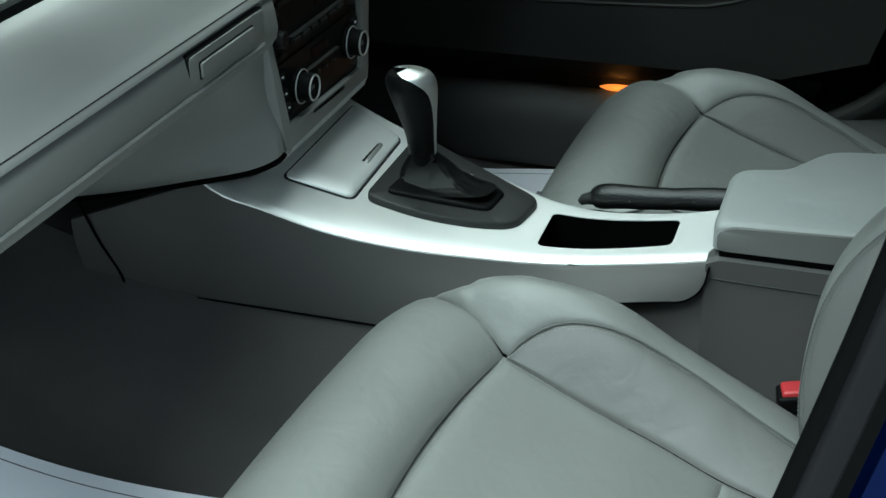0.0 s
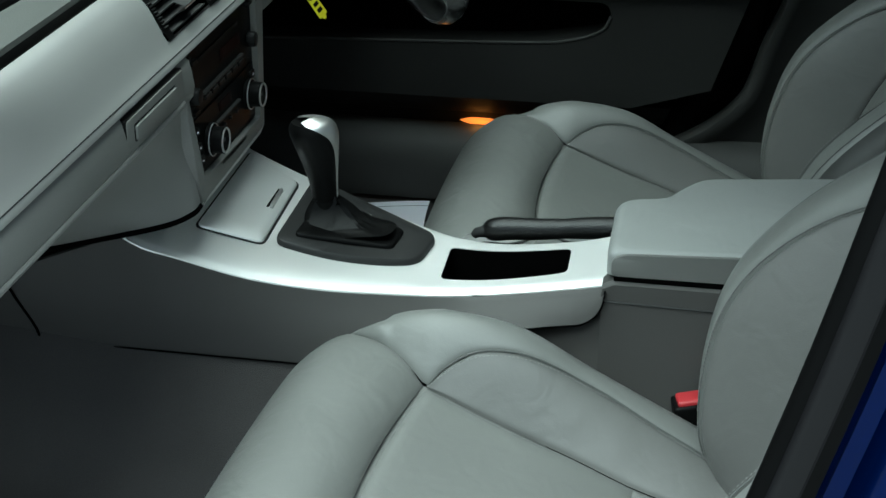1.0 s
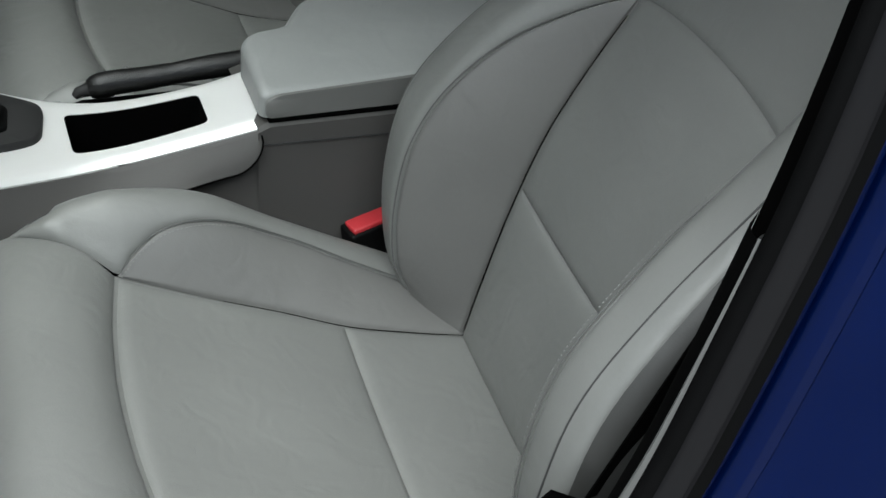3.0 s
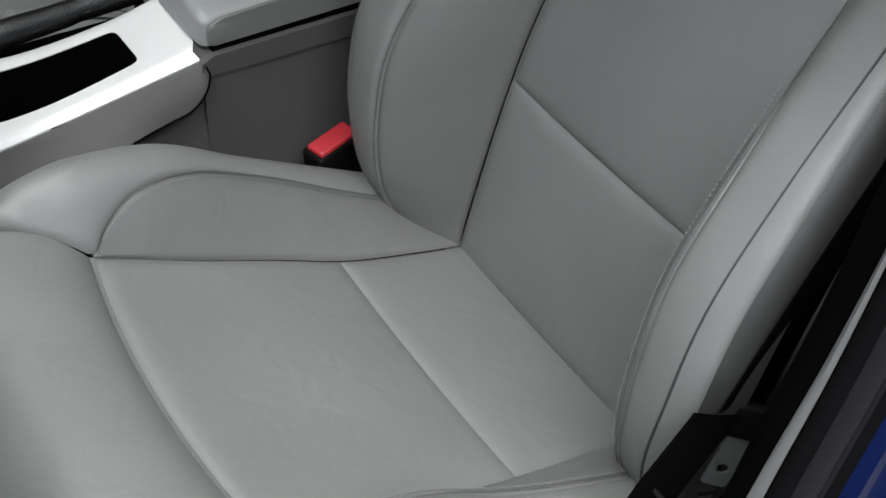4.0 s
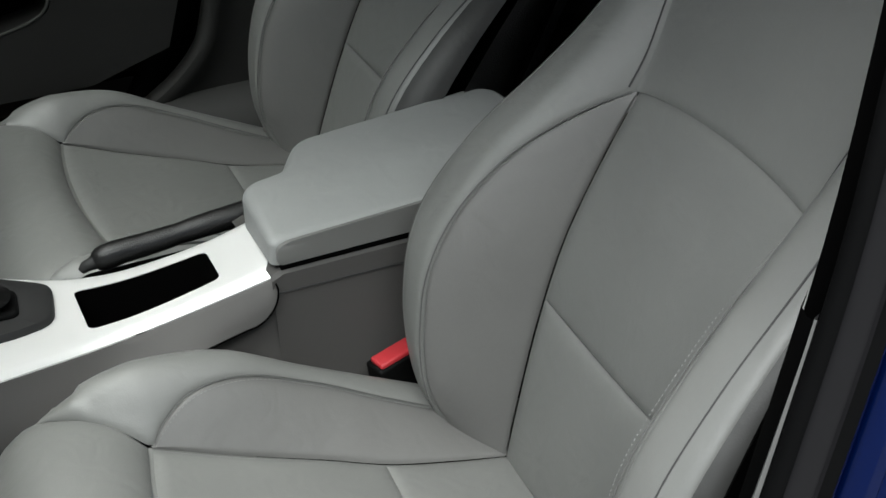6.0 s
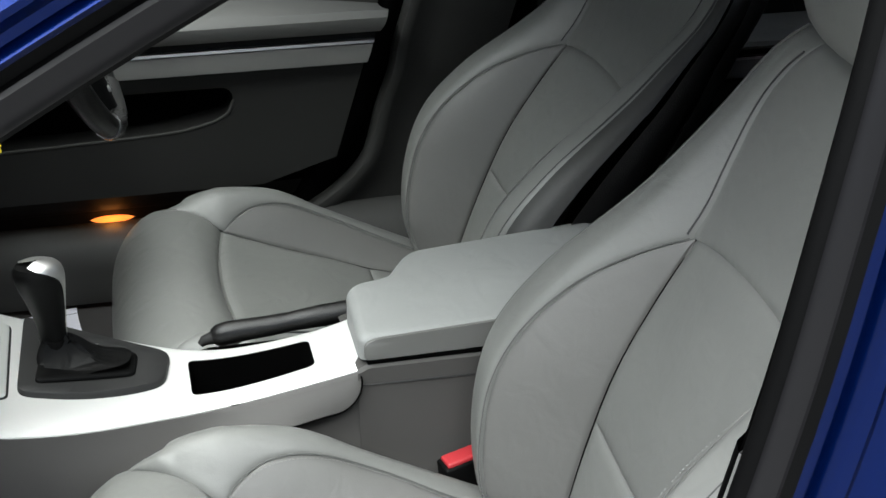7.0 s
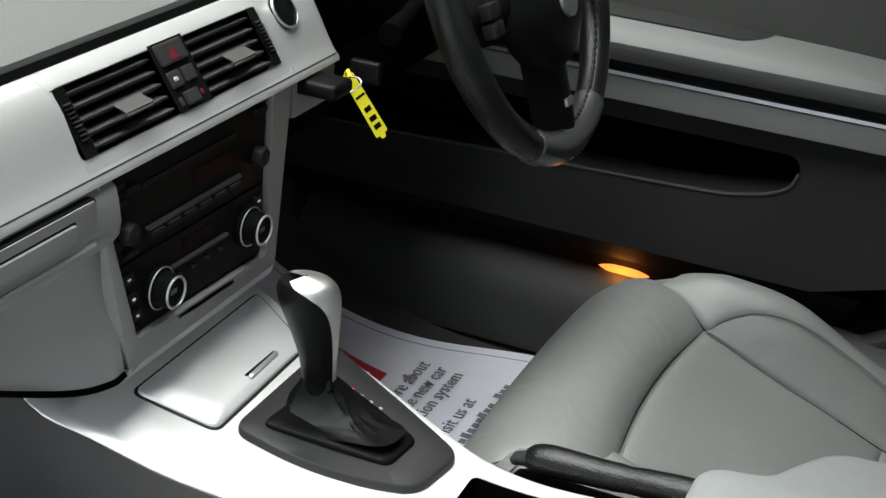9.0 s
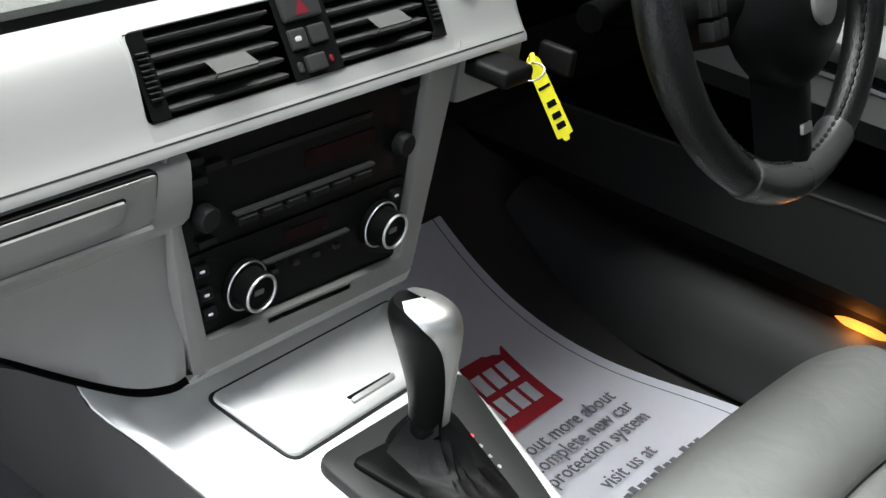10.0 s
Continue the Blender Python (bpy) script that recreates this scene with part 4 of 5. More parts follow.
# gear selector
lever = thing("gear_selector", "black leather gear selector with a satin chrome spine", "gear lever")
bm = bmesh.new()
base = outline([(0.011, -0.036), (0.103, -0.012), (0.108, 0.023), (0.020, 0.051)], 0.014, 6)
rows = []
for k in range(15):
    u = k / 14
    e = u ** 0.55
    row = []
    for i, p in enumerate(base):
        a = 2 * math.pi * i / len(base)
        top = Vector((0.029 + 0.011 * math.cos(math.atan2(p[1] - 0.003, p[0] - 0.05)), 0.011 + 0.011 * math.sin(math.atan2(p[1] - 0.003, p[0] - 0.05))))
        q = Vector(p).lerp(top, e)
        fold = 0.0055 * math.sin(u * math.pi) * (math.sin(a * 5 + 2.5 * u) + 0.6 * math.sin(a * 9 + 1))
        q += (q - Vector((0.045, 0.003))).normalized() * fold
        row.append(V(q.x, q.y, plate_z(0.05, 0.0) + 0.010 + 0.036 * u ** 1.5 + 0.002 * math.sin(a * 4) * math.sin(u * math.pi)))
    rows.append(row)
grid(bm, rows, close_u=True)
part("boot", bm, BOOT, lever, "creased black leather boot")
KNOB = table([(0.0, 0.0135, 0.0125, 0.0), (0.25, 0.0155, 0.014, -0.003), (0.5, 0.0198, 0.0175, -0.010), (0.72, 0.0242, 0.0208, -0.018), (0.85, 0.0255, 0.0216, -0.022), (0.93, 0.0228, 0.0190, -0.023), (0.98, 0.0155, 0.0125, -0.023), (1.0, 0.0004, 0.0004, -0.023)])
z0, hgt = 0.418, 0.100


def knob_ring(u, grow=0.0, seg=28):
    a, b, dx = KNOB(u)
    return [V(0.0285 + dx * 0.28 + (a + grow) * math.cos(2 * math.pi * k / seg), 0.012 - 0.017 * u ** 1.3 + (b + grow) * math.sin(2 * math.pi * k / seg), z0 + hgt * u) for k in range(seg)]


bm = bmesh.new()
vs = grid(bm, [knob_ring(0.95 * k / 26) for k in range(27)], close_u=True)
bm.faces.new(vs[-1])
bm.faces.new(vs[0][::-1])
part("grip", bm, BLACK, lever)
# chrome spine that widens into the cap
WIDE = table([(0.0, 0.70), (0.35, 0.74), (0.62, 0.88), (0.78, 1.08), (0.88, 1.40), (0.945, 1.95), (0.985, 2.7), (0.995, math.pi)])
bm = bmesh.new()
rows = []
for k in range(45):
    u = k / 44
    a, b, dx = KNOB(u)
    w, g = min(WIDE(u), math.pi), 0.0009
    rows.append([V(0.0285 + dx * 0.28 + (a + g) * math.cos(0.45 + w * j / 14), 0.012 - 0.017 * u ** 1.3 + (b + g) * math.sin(0.45 + w * j / 14), z0 + hgt * u + (0.0006 if u > 0.9 else 0)) for j in range(-14, 15)])
grid(bm, rows)
part("spine", bm, CHROME, lever, "satin chrome spine and cap")
bm = bmesh.new()
sweep(bm, [V(0.0285, 0.012, 0.400), V(0.0285, 0.012, 0.421)], 0.0145, 18, up=(0, 1, 0))
part("collar", bm, BLACK, lever)

# side panels of the console, with the lower moulding
edge = []
for s in (-1, 1):
    bm = bmesh.new()
    rows = []
    for i in range(41):
        x = -0.29 + 0.594 * i / 28 if i < 29 else 0.304 + 0.034 * math.sin((i - 28) / 12 * math.pi / 2)
        xx = max(x, -0.14)
        z, a, b = PLATE(xx)
        e = (a - 0.0042) if s < 0 else (b + 0.002)
        top = plate_z(xx, e) - 0.0055 - (0.06 * ((-0.14 - x) / 0.15) if x < -0.14 else 0)
        low = 0.296 if x < 0.16 else min(0.296 + 0.046 * ((x - 0.16) / 0.10), 0.342 + 0.10 * (x - 0.26))
        if x > 0.308:
            low += 0.032 * (1 - math.sqrt(max(0, 1 - ((x - 0.308) / 0.030) ** 2)))
        lowy = (-0.128 if x < 0.1 else -0.128 + 0.038 * min((x - 0.1) / 0.2, 1)) if s < 0 else (0.115 if x < 0.0 else 0.115 - 0.075 * min(x / 0.3, 1))
        rows.append([V(x, e + (lowy - e) * (k / 8) ** 1.25 + s * 0.004 * math.sin(k / 8 * math.pi), top + (low - top) * k / 8) for k in range(9)])
        if s < 0 and x > -0.24:
            edge.append(rows[-1][-1] + V(0, -0.0012, 0))
        if i == 40:
            edge.append(rows[-1][0] + V(0.001, -0.001, 0))
        rows[-1].append(rows[-1][-1] + V(0, -s * 0.012, -0.003))
        rows[-1].insert(0, rows[-1][0] + V(0, -s * 0.005, 0.001))
    grid(bm, rows)
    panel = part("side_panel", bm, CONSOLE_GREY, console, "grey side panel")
    if s < 0:
        bm = bmesh.new()
        sweep(bm, edge, 0.0010, 5)
        part("panel_joint", bm, BLACK_MATT, panel)
        edge = []
# console body behind and below
bm = bmesh.new()
rows = []
for i in range(41):
    x = 0.335 + 0.485 * i / 40
    k = min(max((x - 0.1) / 0.25, 0), 1)
    zt = 0.391 + 0.005 * min(max((x - 0.335) / 0.012, 0), 1)
    yn, yf = -0.105 + 0.022 * k, 0.03 + 0.055 * min(max((x - 0.3) / 0.08, 0), 1)
    rows.append([V(x, yn - 0.06, 0.10), V(x, yn - 0.028, 0.20), V(x, yn - 0.004, 0.30), V(x, yn + 0.001, zt - 0.004), V(x, yn + 0.005, zt), V(x, yf - 0.005, zt), V(x, yf, zt - 0.004), V(x, yf + 0.01, 0.2), V(x, yf + 0.03, 0.10)])
grid(bm, rows)
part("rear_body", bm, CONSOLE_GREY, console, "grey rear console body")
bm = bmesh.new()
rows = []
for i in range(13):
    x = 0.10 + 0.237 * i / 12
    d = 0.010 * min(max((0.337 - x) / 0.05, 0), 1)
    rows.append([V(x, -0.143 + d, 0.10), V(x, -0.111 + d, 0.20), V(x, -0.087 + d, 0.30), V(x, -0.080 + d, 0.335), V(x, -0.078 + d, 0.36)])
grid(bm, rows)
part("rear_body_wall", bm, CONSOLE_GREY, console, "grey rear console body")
bm = bmesh.new()
sweep(bm, [V(0.335 + 0.17 * k / 10, -0.0845, 0.374 - 0.003 * k / 10) for k in range(11)], 0.0009, 5)
part("seam", bm, GREY_MID, console)
bm = bmesh.new()
sweep(bm, curve_pts([(-0.274, -0.1565, 0.402), (-0.262, -0.150, 0.36), (-0.250, -0.138, 0.320), (-0.246, -0.134, 0.298)], 8), 0.0016, 5, up=(0, 1, 0))
part("front_seam", bm, BLACK_MATT, console)

# armrest
arm = thing("armrest", "grey leather centre armrest with a stepped front", "armrest")
# top outline, then its height
ARM = [(0.338, -0.078), (0.62, -0.080), (0.66, -0.02), (0.66, 0.105), (0.425, 0.098), (0.402, 0.060), (0.385, 0.026), (0.340, 0.020)]


def arm_top(x, y, h):
    k = min(max((x - 0.34) / 0.28, 0), 1)
    m = min(max((y + 0.08) / 0.07, 0), 1)
    return V(x, y, 0.400 + 0.002 * k + h * (0.026 + 0.009 * k + 0.013 * m * (0.6 + 0.4 * k) + 0.006 * math.sin(math.pi * min(max((y + 0.08) / 0.18, 0), 1))))


def arm_slab(bm, poly, h0, h1, grow=0.0, rings=8):
    c = sum((Vector(p) for p in poly), Vector((0, 0))) / len(poly)
    prof = [(0.0, h0)]
    for k in range(rings + 1):
        a = k / rings * math.pi / 2
        prof.append((0.012 * (1 - math.cos(a)), h1 - 0.30 * (1 - math.sin(a))))
    rows = []
    for inset, h in prof:
        row = []
        for p in poly:
            d = Vector(p) - c
            q = c + d * (1 - (inset - grow) / d.length)
            row.append(arm_top(*q, h))
        rows.append(row)
    for sc in (0.8, 0.6, 0.4, 0.2):
        rows.append([arm_top(*(c + (Vector(p) - c) * sc), h1) for p in poly])
    vs = grid(bm, rows, close_u=True)
    bm.faces.new(vs[-1])
    bm.faces.new(vs[0][::-1])


poly = outline(ARM, [0.012, 0.03, 0.03, 0.03, 0.02, 0.025, 0.02, 0.014], 6)
bm = bmesh.new()
arm_slab(bm, poly, 0.0, 1.0)
part("lid_padding", bm, ARM_LEATHER, arm)
bm = bmesh.new()
slab(bm, outline([(0.343, 0.4015), (0.60, 0.4035), (0.60, 0.437), (0.355, 0.4255), (0.343, 0.420)], [0.006, 0.004, 0.004, 0.008, 0.006], 4), lambda x, z, h: V(x, -0.078 - h, z), 0.0, 0.004, 0.0015)
part("lid_side", bm, PLASTIC, arm, "grey plastic side strip")
bm = bmesh.new()
block(bm, (0.346, -0.0805, 0.3955), (0.60, -0.070, 0.4010), 0.001)
part("lid_gap", bm, BLACK_MATT, arm)

# handbrake
hb = thing("handbrake", "black leather handbrake lever lying beside the console", "handbrake")
path = curve_pts([(0.186, 0.068, 0.366), (0.215, 0.066, 0.374), (0.26, 0.062, 0.379), (0.32, 0.056, 0.388), (0.40, 0.050, 0.396)], 20)
bm = bmesh.new()
sweep(bm, path[2:12], [0.0098, 0.0126, 0.0134, 0.0134, 0.0131, 0.0128, 0.0125, 0.0123, 0.0120, 0.0117], 14)
part("grip", bm, BLACK_LEATHER, hb)
bm = bmesh.new()
sweep(bm, path[11:], [0.0120, 0.0110, 0.0118, 0.0122, 0.0126, 0.0126, 0.013, 0.0135, 0.014, 0.014], 14)
part("gaiter", bm, BLACK_LEATHER, hb)
bm = bmesh.new()
sweep(bm, [path[0] - V(0.004, 0, 0.004), path[0], path[1], path[2]], [0.004, 0.006, 0.0065, 0.008], 12)
part("button", bm, GREY_MID, hb)
bm = bmesh.new()
block(bm, (0.18, 0.036, 0.28), (0.42, 0.088, 0.350), 0.012)
part("handbrake_well", bm, BLACK_MATT, console)

# ---- dashboard ----
dash = thing("dashboard", "grey dashboard with a silver trim strip and centre stack", "dashboard")
Y0, Y1 = -0.73, 0.185


def along(profile, y0, y1, n=12, bow=0.0):
    """A moulding across the car; the profile is (x, z)."""
    bm = bmesh.new()
    rows = []
    for i in range(n + 1):
        y = y0 + (y1 - y0) * i / n
        rows.append([V(x - bow * max(0, (-0.30 - y)) ** 2, y, z) for x, z in profile])
    grid(bm, rows)
    return bm


part("dash_top", along([(-0.80, 0.765), (-0.55, 0.758), (-0.35, 0.742), (-0.20, 0.718), (-0.140, 0.703), (-0.128, 0.698), (-0.126, 0.690)], -0.74, 0.78), DASH_TOP, dash, "grained dark grey dash top")
part("dash_gap", along([(-0.126, 0.694), (-0.124, 0.684), (-0.114, 0.686), (-0.114, 0.694)], Y0, Y1), BLACK, dash)
# silver trim strip with an opening for the vents
TR = [(-0.116, 0.688), (-0.113, 0.693), (-0.106, 0.694), (-0.095, 0.689), (-0.083, 0.676), (-0.074, 0.660), (-0.066, 0.645), (-0.060, 0.636), (-0.056, 0.632), (-0.055, 0.628), (-0.060, 0.625)]
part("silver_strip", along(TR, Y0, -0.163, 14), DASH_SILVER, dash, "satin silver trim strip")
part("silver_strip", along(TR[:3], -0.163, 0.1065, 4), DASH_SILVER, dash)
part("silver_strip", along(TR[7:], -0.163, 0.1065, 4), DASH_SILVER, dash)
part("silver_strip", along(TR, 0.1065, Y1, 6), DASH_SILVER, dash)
bm = bmesh.new()
sweep(bm, [V(-0.0580, Y0 + (Y1 - Y0) * k / 40, 0.6340) for k in range(41)], 0.0007, 5)
part("strip_groove", bm, GREY_MID, dash)
bm = bmesh.new()
rows = []
for k in range(9):
    a = k / 8 * math.pi / 2
    rows.append([V(x - 0.03 * (1 - math.cos(a)) * 1.2, Y1 + 0.016 * math.sin(a), z - 0.012 * (1 - math.cos(a)) * (j / 10)) for j, (x, z) in enumerate(TR)])
grid(bm, rows)
part("strip_end", bm, DASH_SILVER, dash)


def on_trim(y, s, h=0.0):
    """A point over the trim strip's slope: s runs from its lower to its upper edge."""
    lo, hi = V(-0.0635, 0, 0.6415), V(-0.096, 0, 0.690)
    p = lo.lerp(hi, s)
    n = V(0.83, 0, 0.556)
    p = p + n * h
    return V(p.x, y, p.z)


# vents
vents = thing("centre_vents", "twin black air vents with a hazard switch between", "air vent")
bm = bmesh.new()
fr = [(p[0], p[1]) for p in outline([(-0.164, 0.004), (0.102, 0.004), (0.102, 0.054), (-0.160, 0.054)], 0.006, 5)]
rows = [[on_trim(y, q / 0.058, d) for y, q in fr] for d in (0.001, -0.004, -0.03)]
vs = grid(bm, rows, close_u=True)
bm.faces.new(vs[-1])
part("vent_box", bm, BLACK_MATT, vents)
bm = bmesh.new()
n = len(fr)
c = Vector((-0.033, 0.029))
SLOPE = V(-0.096 + 0.0635, 0, 0.690 - 0.6415).normalized()
STRIP = table(sorted(((V(x + 0.0635, 0, z - 0.6415).dot(SLOPE), V(x + 0.0635, 0, z - 0.6415).dot(V(0.83, 0, 0.556))) for x, z in TR[1:9])))
dense = []
for i, p in enumerate(fr):
    q = fr[(i + 1) % len(fr)]
    m = 10 if (Vector(p) - Vector(q)).length > 0.01 else 1
    dense += [Vector(p).lerp(Vector(q), k / m) for k in range(m)]
QS = [V(x + 0.0635, 0, z - 0.6415).dot(SLOPE) for x, z in TR]
rows = []
for e, h in ((1.0, -0.001), (1.0, 0.0), (0.5, 0.0002), (0.06, 0.0002), (0.0, -0.0006), (0.0, -0.012)):
    row = []
    for p in dense:
        far = Vector((min(max((p.x - c.x) * 1.3 + c.x, -0.1635), 0.1065), min(max((p.y - c.y) * 1.8 + c.y, QS[7]), QS[2])))
        y, q = Vector(p).lerp(far, e)
        row.append(on_trim(y, q / 0.058, STRIP(q) + h))
    rows.append(row)
grid(bm, rows, close_u=True)
part("vent_rim", bm, DASH_SILVER, vents, "silver rim")
for y0, y1 in ((-0.146, -0.050), (-0.002, 0.088)):
    for k in range(5):
        bm = bmesh.new()
        s = 0.14 + 0.17 * k
        rows = []
        for i in range(7):
            y = y0 + (y1 - y0) * i / 6
            rows.append([on_trim(y, s - 0.03, -0.012), on_trim(y, s - 0.01, -0.001), on_trim(y, s + 0.015, 0.0), on_trim(y, s + 0.11, -0.013)])
        grid(bm, rows)
        part("slat", bm, SLAT, vents)
    bm = bmesh.new()
    ym = (y0 + y1) / 2
    rows = [[on_trim(ym - 0.017, 0.32, 0.000), on_trim(ym + 0.017, 0.32, 0.000)], [on_trim(ym - 0.017, 0.30, 0.009), on_trim(ym + 0.017, 0.30, 0.009)], [on_trim(ym - 0.0165, 0.34, 0.012), on_trim(ym + 0.0165, 0.34, 0.012)], [on_trim(ym - 0.016, 0.50, 0.004), on_trim(ym + 0.016, 0.50, 0.004)]]
    grid(bm, rows)
    part("vent_tab", bm, SLAT, vents, "grey slider tab")
    bm = bmesh.new()
    grid(bm, [[on_trim(ym - 0.016, 0.302, 0.0098), on_trim(ym + 0.016, 0.302, 0.0098)], [on_trim(ym - 0.016, 0.325, 0.0118), on_trim(ym + 0.016, 0.325, 0.0118)]])
    part("tab_edge", bm, CHROME, vents)
for yc, w in ((-0.154, 0.007), (0.095, 0.006)):
    bm = bmesh.new()
    grid(bm, [[on_trim(yc - w, s, 0.0015), on_trim(yc + w, s, 0.0015)] for s in (0.07, 0.93)])
    part("vent_cheek", bm, BLACK, vents)
    for k in range(9):
        bm = bmesh.new()
        s = 0.26 + 0.055 * k
        grid(bm, [[on_trim(yc - 0.004, s, 0.002), on_trim(yc + 0.004, s, 0.002)], [on_trim(yc - 0.004, s + 0.014, 0.0045), on_trim(yc + 0.004, s + 0.014, 0.0045)], [on_trim(yc - 0.004, s + 0.03, 0.002), on_trim(yc + 0.004, s + 0.03, 0.002)]])
        part("thumbwheel_rib", bm, GREY_MID, vents)
bm = bmesh.new()
grid(bm, [[on_trim(-0.048, s, 0.0015), on_trim(-0.004, s, 0.0015)] for s in (0.05, 0.5, 0.98)])
part("switch_plate", bm, BLACK, vents)


def trim_pad(name, y0, y1, s0, s1, h, mat, parent, label=""):
    bm = bmesh.new()
    sl = outline([(y0, s0 * 0.058), (y1, s0 * 0.058), (y1, s1 * 0.058), (y0, s1 * 0.058)], 0.0015, 3)
    slab(bm, sl, lambda y, q, d: on_trim(y, q / 0.058, d), 0.001, h, 0.001)
    return part(name, bm, mat, parent, label)


trim_pad("hazard_switch", -0.043, -0.010, 0.66, 0.95, 0.0045, GREY_MID, vents, "hazard switch")
bm = bmesh.new()
bm.faces.new([bm.verts.new(on_trim(y, s, 0.0048)) for y, s in ((-0.033, 0.71), (-0.021, 0.71), (-0.027, 0.90))])
part("hazard_triangle", bm, DULL_RED, vents, smooth=False)
trim_pad("lock_switch", -0.043, -0.029, 0.36, 0.58, 0.004, GREY_MID, vents)
trim_pad("lock_mark", -0.040, -0.034, 0.44, 0.50, 0.0045, STEEL, vents)
trim_pad("side_switch", -0.026, -0.011, 0.38, 0.58, 0.004, GREY_MID, vents)
trim_pad("roller_switch", -0.036, -0.020, 0.10, 0.28, 0.005, GREY_MID, vents)
trim_pad("blue_mark", -0.043, -0.039, 0.12, 0.24, 0.003, GREY_MID, vents)
trim_pad("red_mark", -0.0145, -0.012, 0.15, 0.23, 0.003, DULL_RED, vents)
# start button on the strip
bm = bmesh.new()
rows = []
for r, h in ((0.0165, 0.0), (0.0160, 0.004), (0.0135, 0.005), (0.0128, 0.003), (0.010, 0.0035), (0.001, 0.004)):
    rows.append([on_trim(0.136 + r * math.cos(2 * math.pi * k / 24), 0.72 + r / 0.058 * math.sin(2 * math.pi * k / 24), h + 0.001) for k in range(24)])
grid(bm, rows, close_u=True)
tagged(part("start_button", bm, BLACK, dash), "round black start button with a chrome ring")
bm = bmesh.new()
sweep(bm, [on_trim(0.136 + 0.0155 * math.cos(2 * math.pi * k / 28), 0.72 + 0.0155 / 0.058 * math.sin(2 * math.pi * k / 28), 0.0045) for k in range(28)], 0.0013, 6, closed=True)
part("button_ring", bm, CHROME, dash)

# glovebox
glove = part("glovebox", along([(-0.060, 0.6245), (-0.056, 0.621), (-0.054, 0.612), (-0.052, 0.596), (-0.054, 0.586), (-0.060, 0.578), (-0.072, 0.566), (-0.10, 0.548), (-0.16, 0.535), (-0.30, 0.53)], Y0, -0.140, 24), DASH_GREY, dash, "grey glovebox lid")
bm = bmesh.new()
sweep(bm, [V(-0.0525, Y0 + (0.56) * k / 20, 0.590) for k in range(21)], 0.0022, 6)
part("lid_ridge", bm, DASH_GREY, glove)


def dash_pad(name, ys, zs, x0, x1, mat, parent, r=0.003, label=""):
    bm = bmesh.new()
    slab(bm, outline([(ys[0], zs[0]), (ys[1], zs[0]), (ys[1], zs[1]), (ys[0], zs[1])], r, 4), lambda y, z, h: V(h, y, z), x0, x1, 0.0012)
    return part(name, bm, mat, parent, label)


dash_pad("cupholder_joint", (-0.3075, -0.1655), (0.5905, 0.6235), -0.06, -0.0532, BLACK, dash, 0.005)
hold = dash_pad("cupholder_frame", (-0.306, -0.167), (0.592, 0.622), -0.06, -0.0522, DASH_GREY, dash, 0.004, "grey cupholder cover")
dash_pad("cupholder_gap", (-0.292, -0.189), (0.5985, 0.6145), -0.06, -0.0517, BLACK, hold, 0.003)
dash_pad("cupholder_flap", (-0.290, -0.191), (0.600, 0.613), -0.06, -0.0495, DASH_GREY, hold, 0.002)

# centre stack: side cheek below the glovebox
bm = bmesh.new()
up = curve_pts([(-0.058, -0.160, 0.622), (-0.060, -0.170, 0.590), (-0.075, -0.21, 0.570), (-0.12, -0.30, 0.552), (-0.22, -0.42, 0.54), (-0.36, -0.52, 0.53)], 20)
lo = curve_pts([(-0.060, -0.128, 0.470), (-0.066, -0.138, 0.464), (-0.090, -0.150, 0.455), (-0.15, -0.158, 0.440), (-0.22, -0.156, 0.420), (-0.32, -0.15, 0.395)], 20)
rows = []
for a, b in zip(up, lo):
    m = (a + b) / 2 + V(-0.01, 0.012, 0)
    rows.append(curve_pts([a, m, b], 8) + [b + V(0, 0.02, -0.005)])
grid(bm, rows)
part("stack_cheek", bm, DASH_GREY, dash, "grey cheek of the centre stack")
bm = bmesh.new()
sweep(bm, [p + V(0, 0.001, -0.003) for p in lo], 0.003, 6)
part("cheek_gap", bm, BLACK_MATT, dash)
XS = -0.062
STACK = [(-0.157, 0.628), (0.078, 0.629), (0.074, 0.484), (-0.114, 0.490)]
FRAME = [(-0.160, 0.630), (0.112, 0.629), (0.092, 0.468), (-0.122, 0.466)]
bm = bmesh.new()
inner, outer = outline(STACK, 0.006, 4), outline(FRAME, 0.006, 4)
grid(bm, [[V(XS - 0.02, *p) for p in outer], [V(XS + 0.002, *p) for p in outer], [V(XS + 0.004, *(Vector(p) * 0.5 + Vector(q) * 0.5)) for p, q in zip(outer, inner)], [V(XS + 0.004, *p) for p in inner], [V(XS - 0.008, *p) for p in inner]], close_u=True)
part("stack_frame", bm, DASH_GREY, dash, "grey frame of the centre stack")
bm = bmesh.new()
rows = []
for k in range(7):
    u = k / 6
    rows.append([V(XS + 0.002, 0.112 - 0.020 * u, 0.640 - 0.172 * u), V(XS - 0.004, 0.118 - 0.022 * u, 0.640 - 0.172 * u), V(XS - 0.10, 0.122 - 0.020 * u, 0.640 - 0.172 * u)])
grid(bm, rows)
part("stack_cheek_far", bm, DASH_GREY, dash)
bm = bmesh.new()
grid(bm, [[V(XS + 0.002, -0.122, 0.467), V(XS + 0.002, 0.092, 0.469)], [V(XS - 0.004, -0.126, 0.455), V(XS - 0.004, 0.096, 0.456)], [V(XS - 0.040, -0.130, 0.436), V(XS - 0.040, 0.100, 0.440)]])
part("stack_foot", bm, DASH_SILVER, dash)

# radio and climate panel
radio = thing("radio_unit", "black car radio and climate panel with chrome-ringed knobs", "car radio")


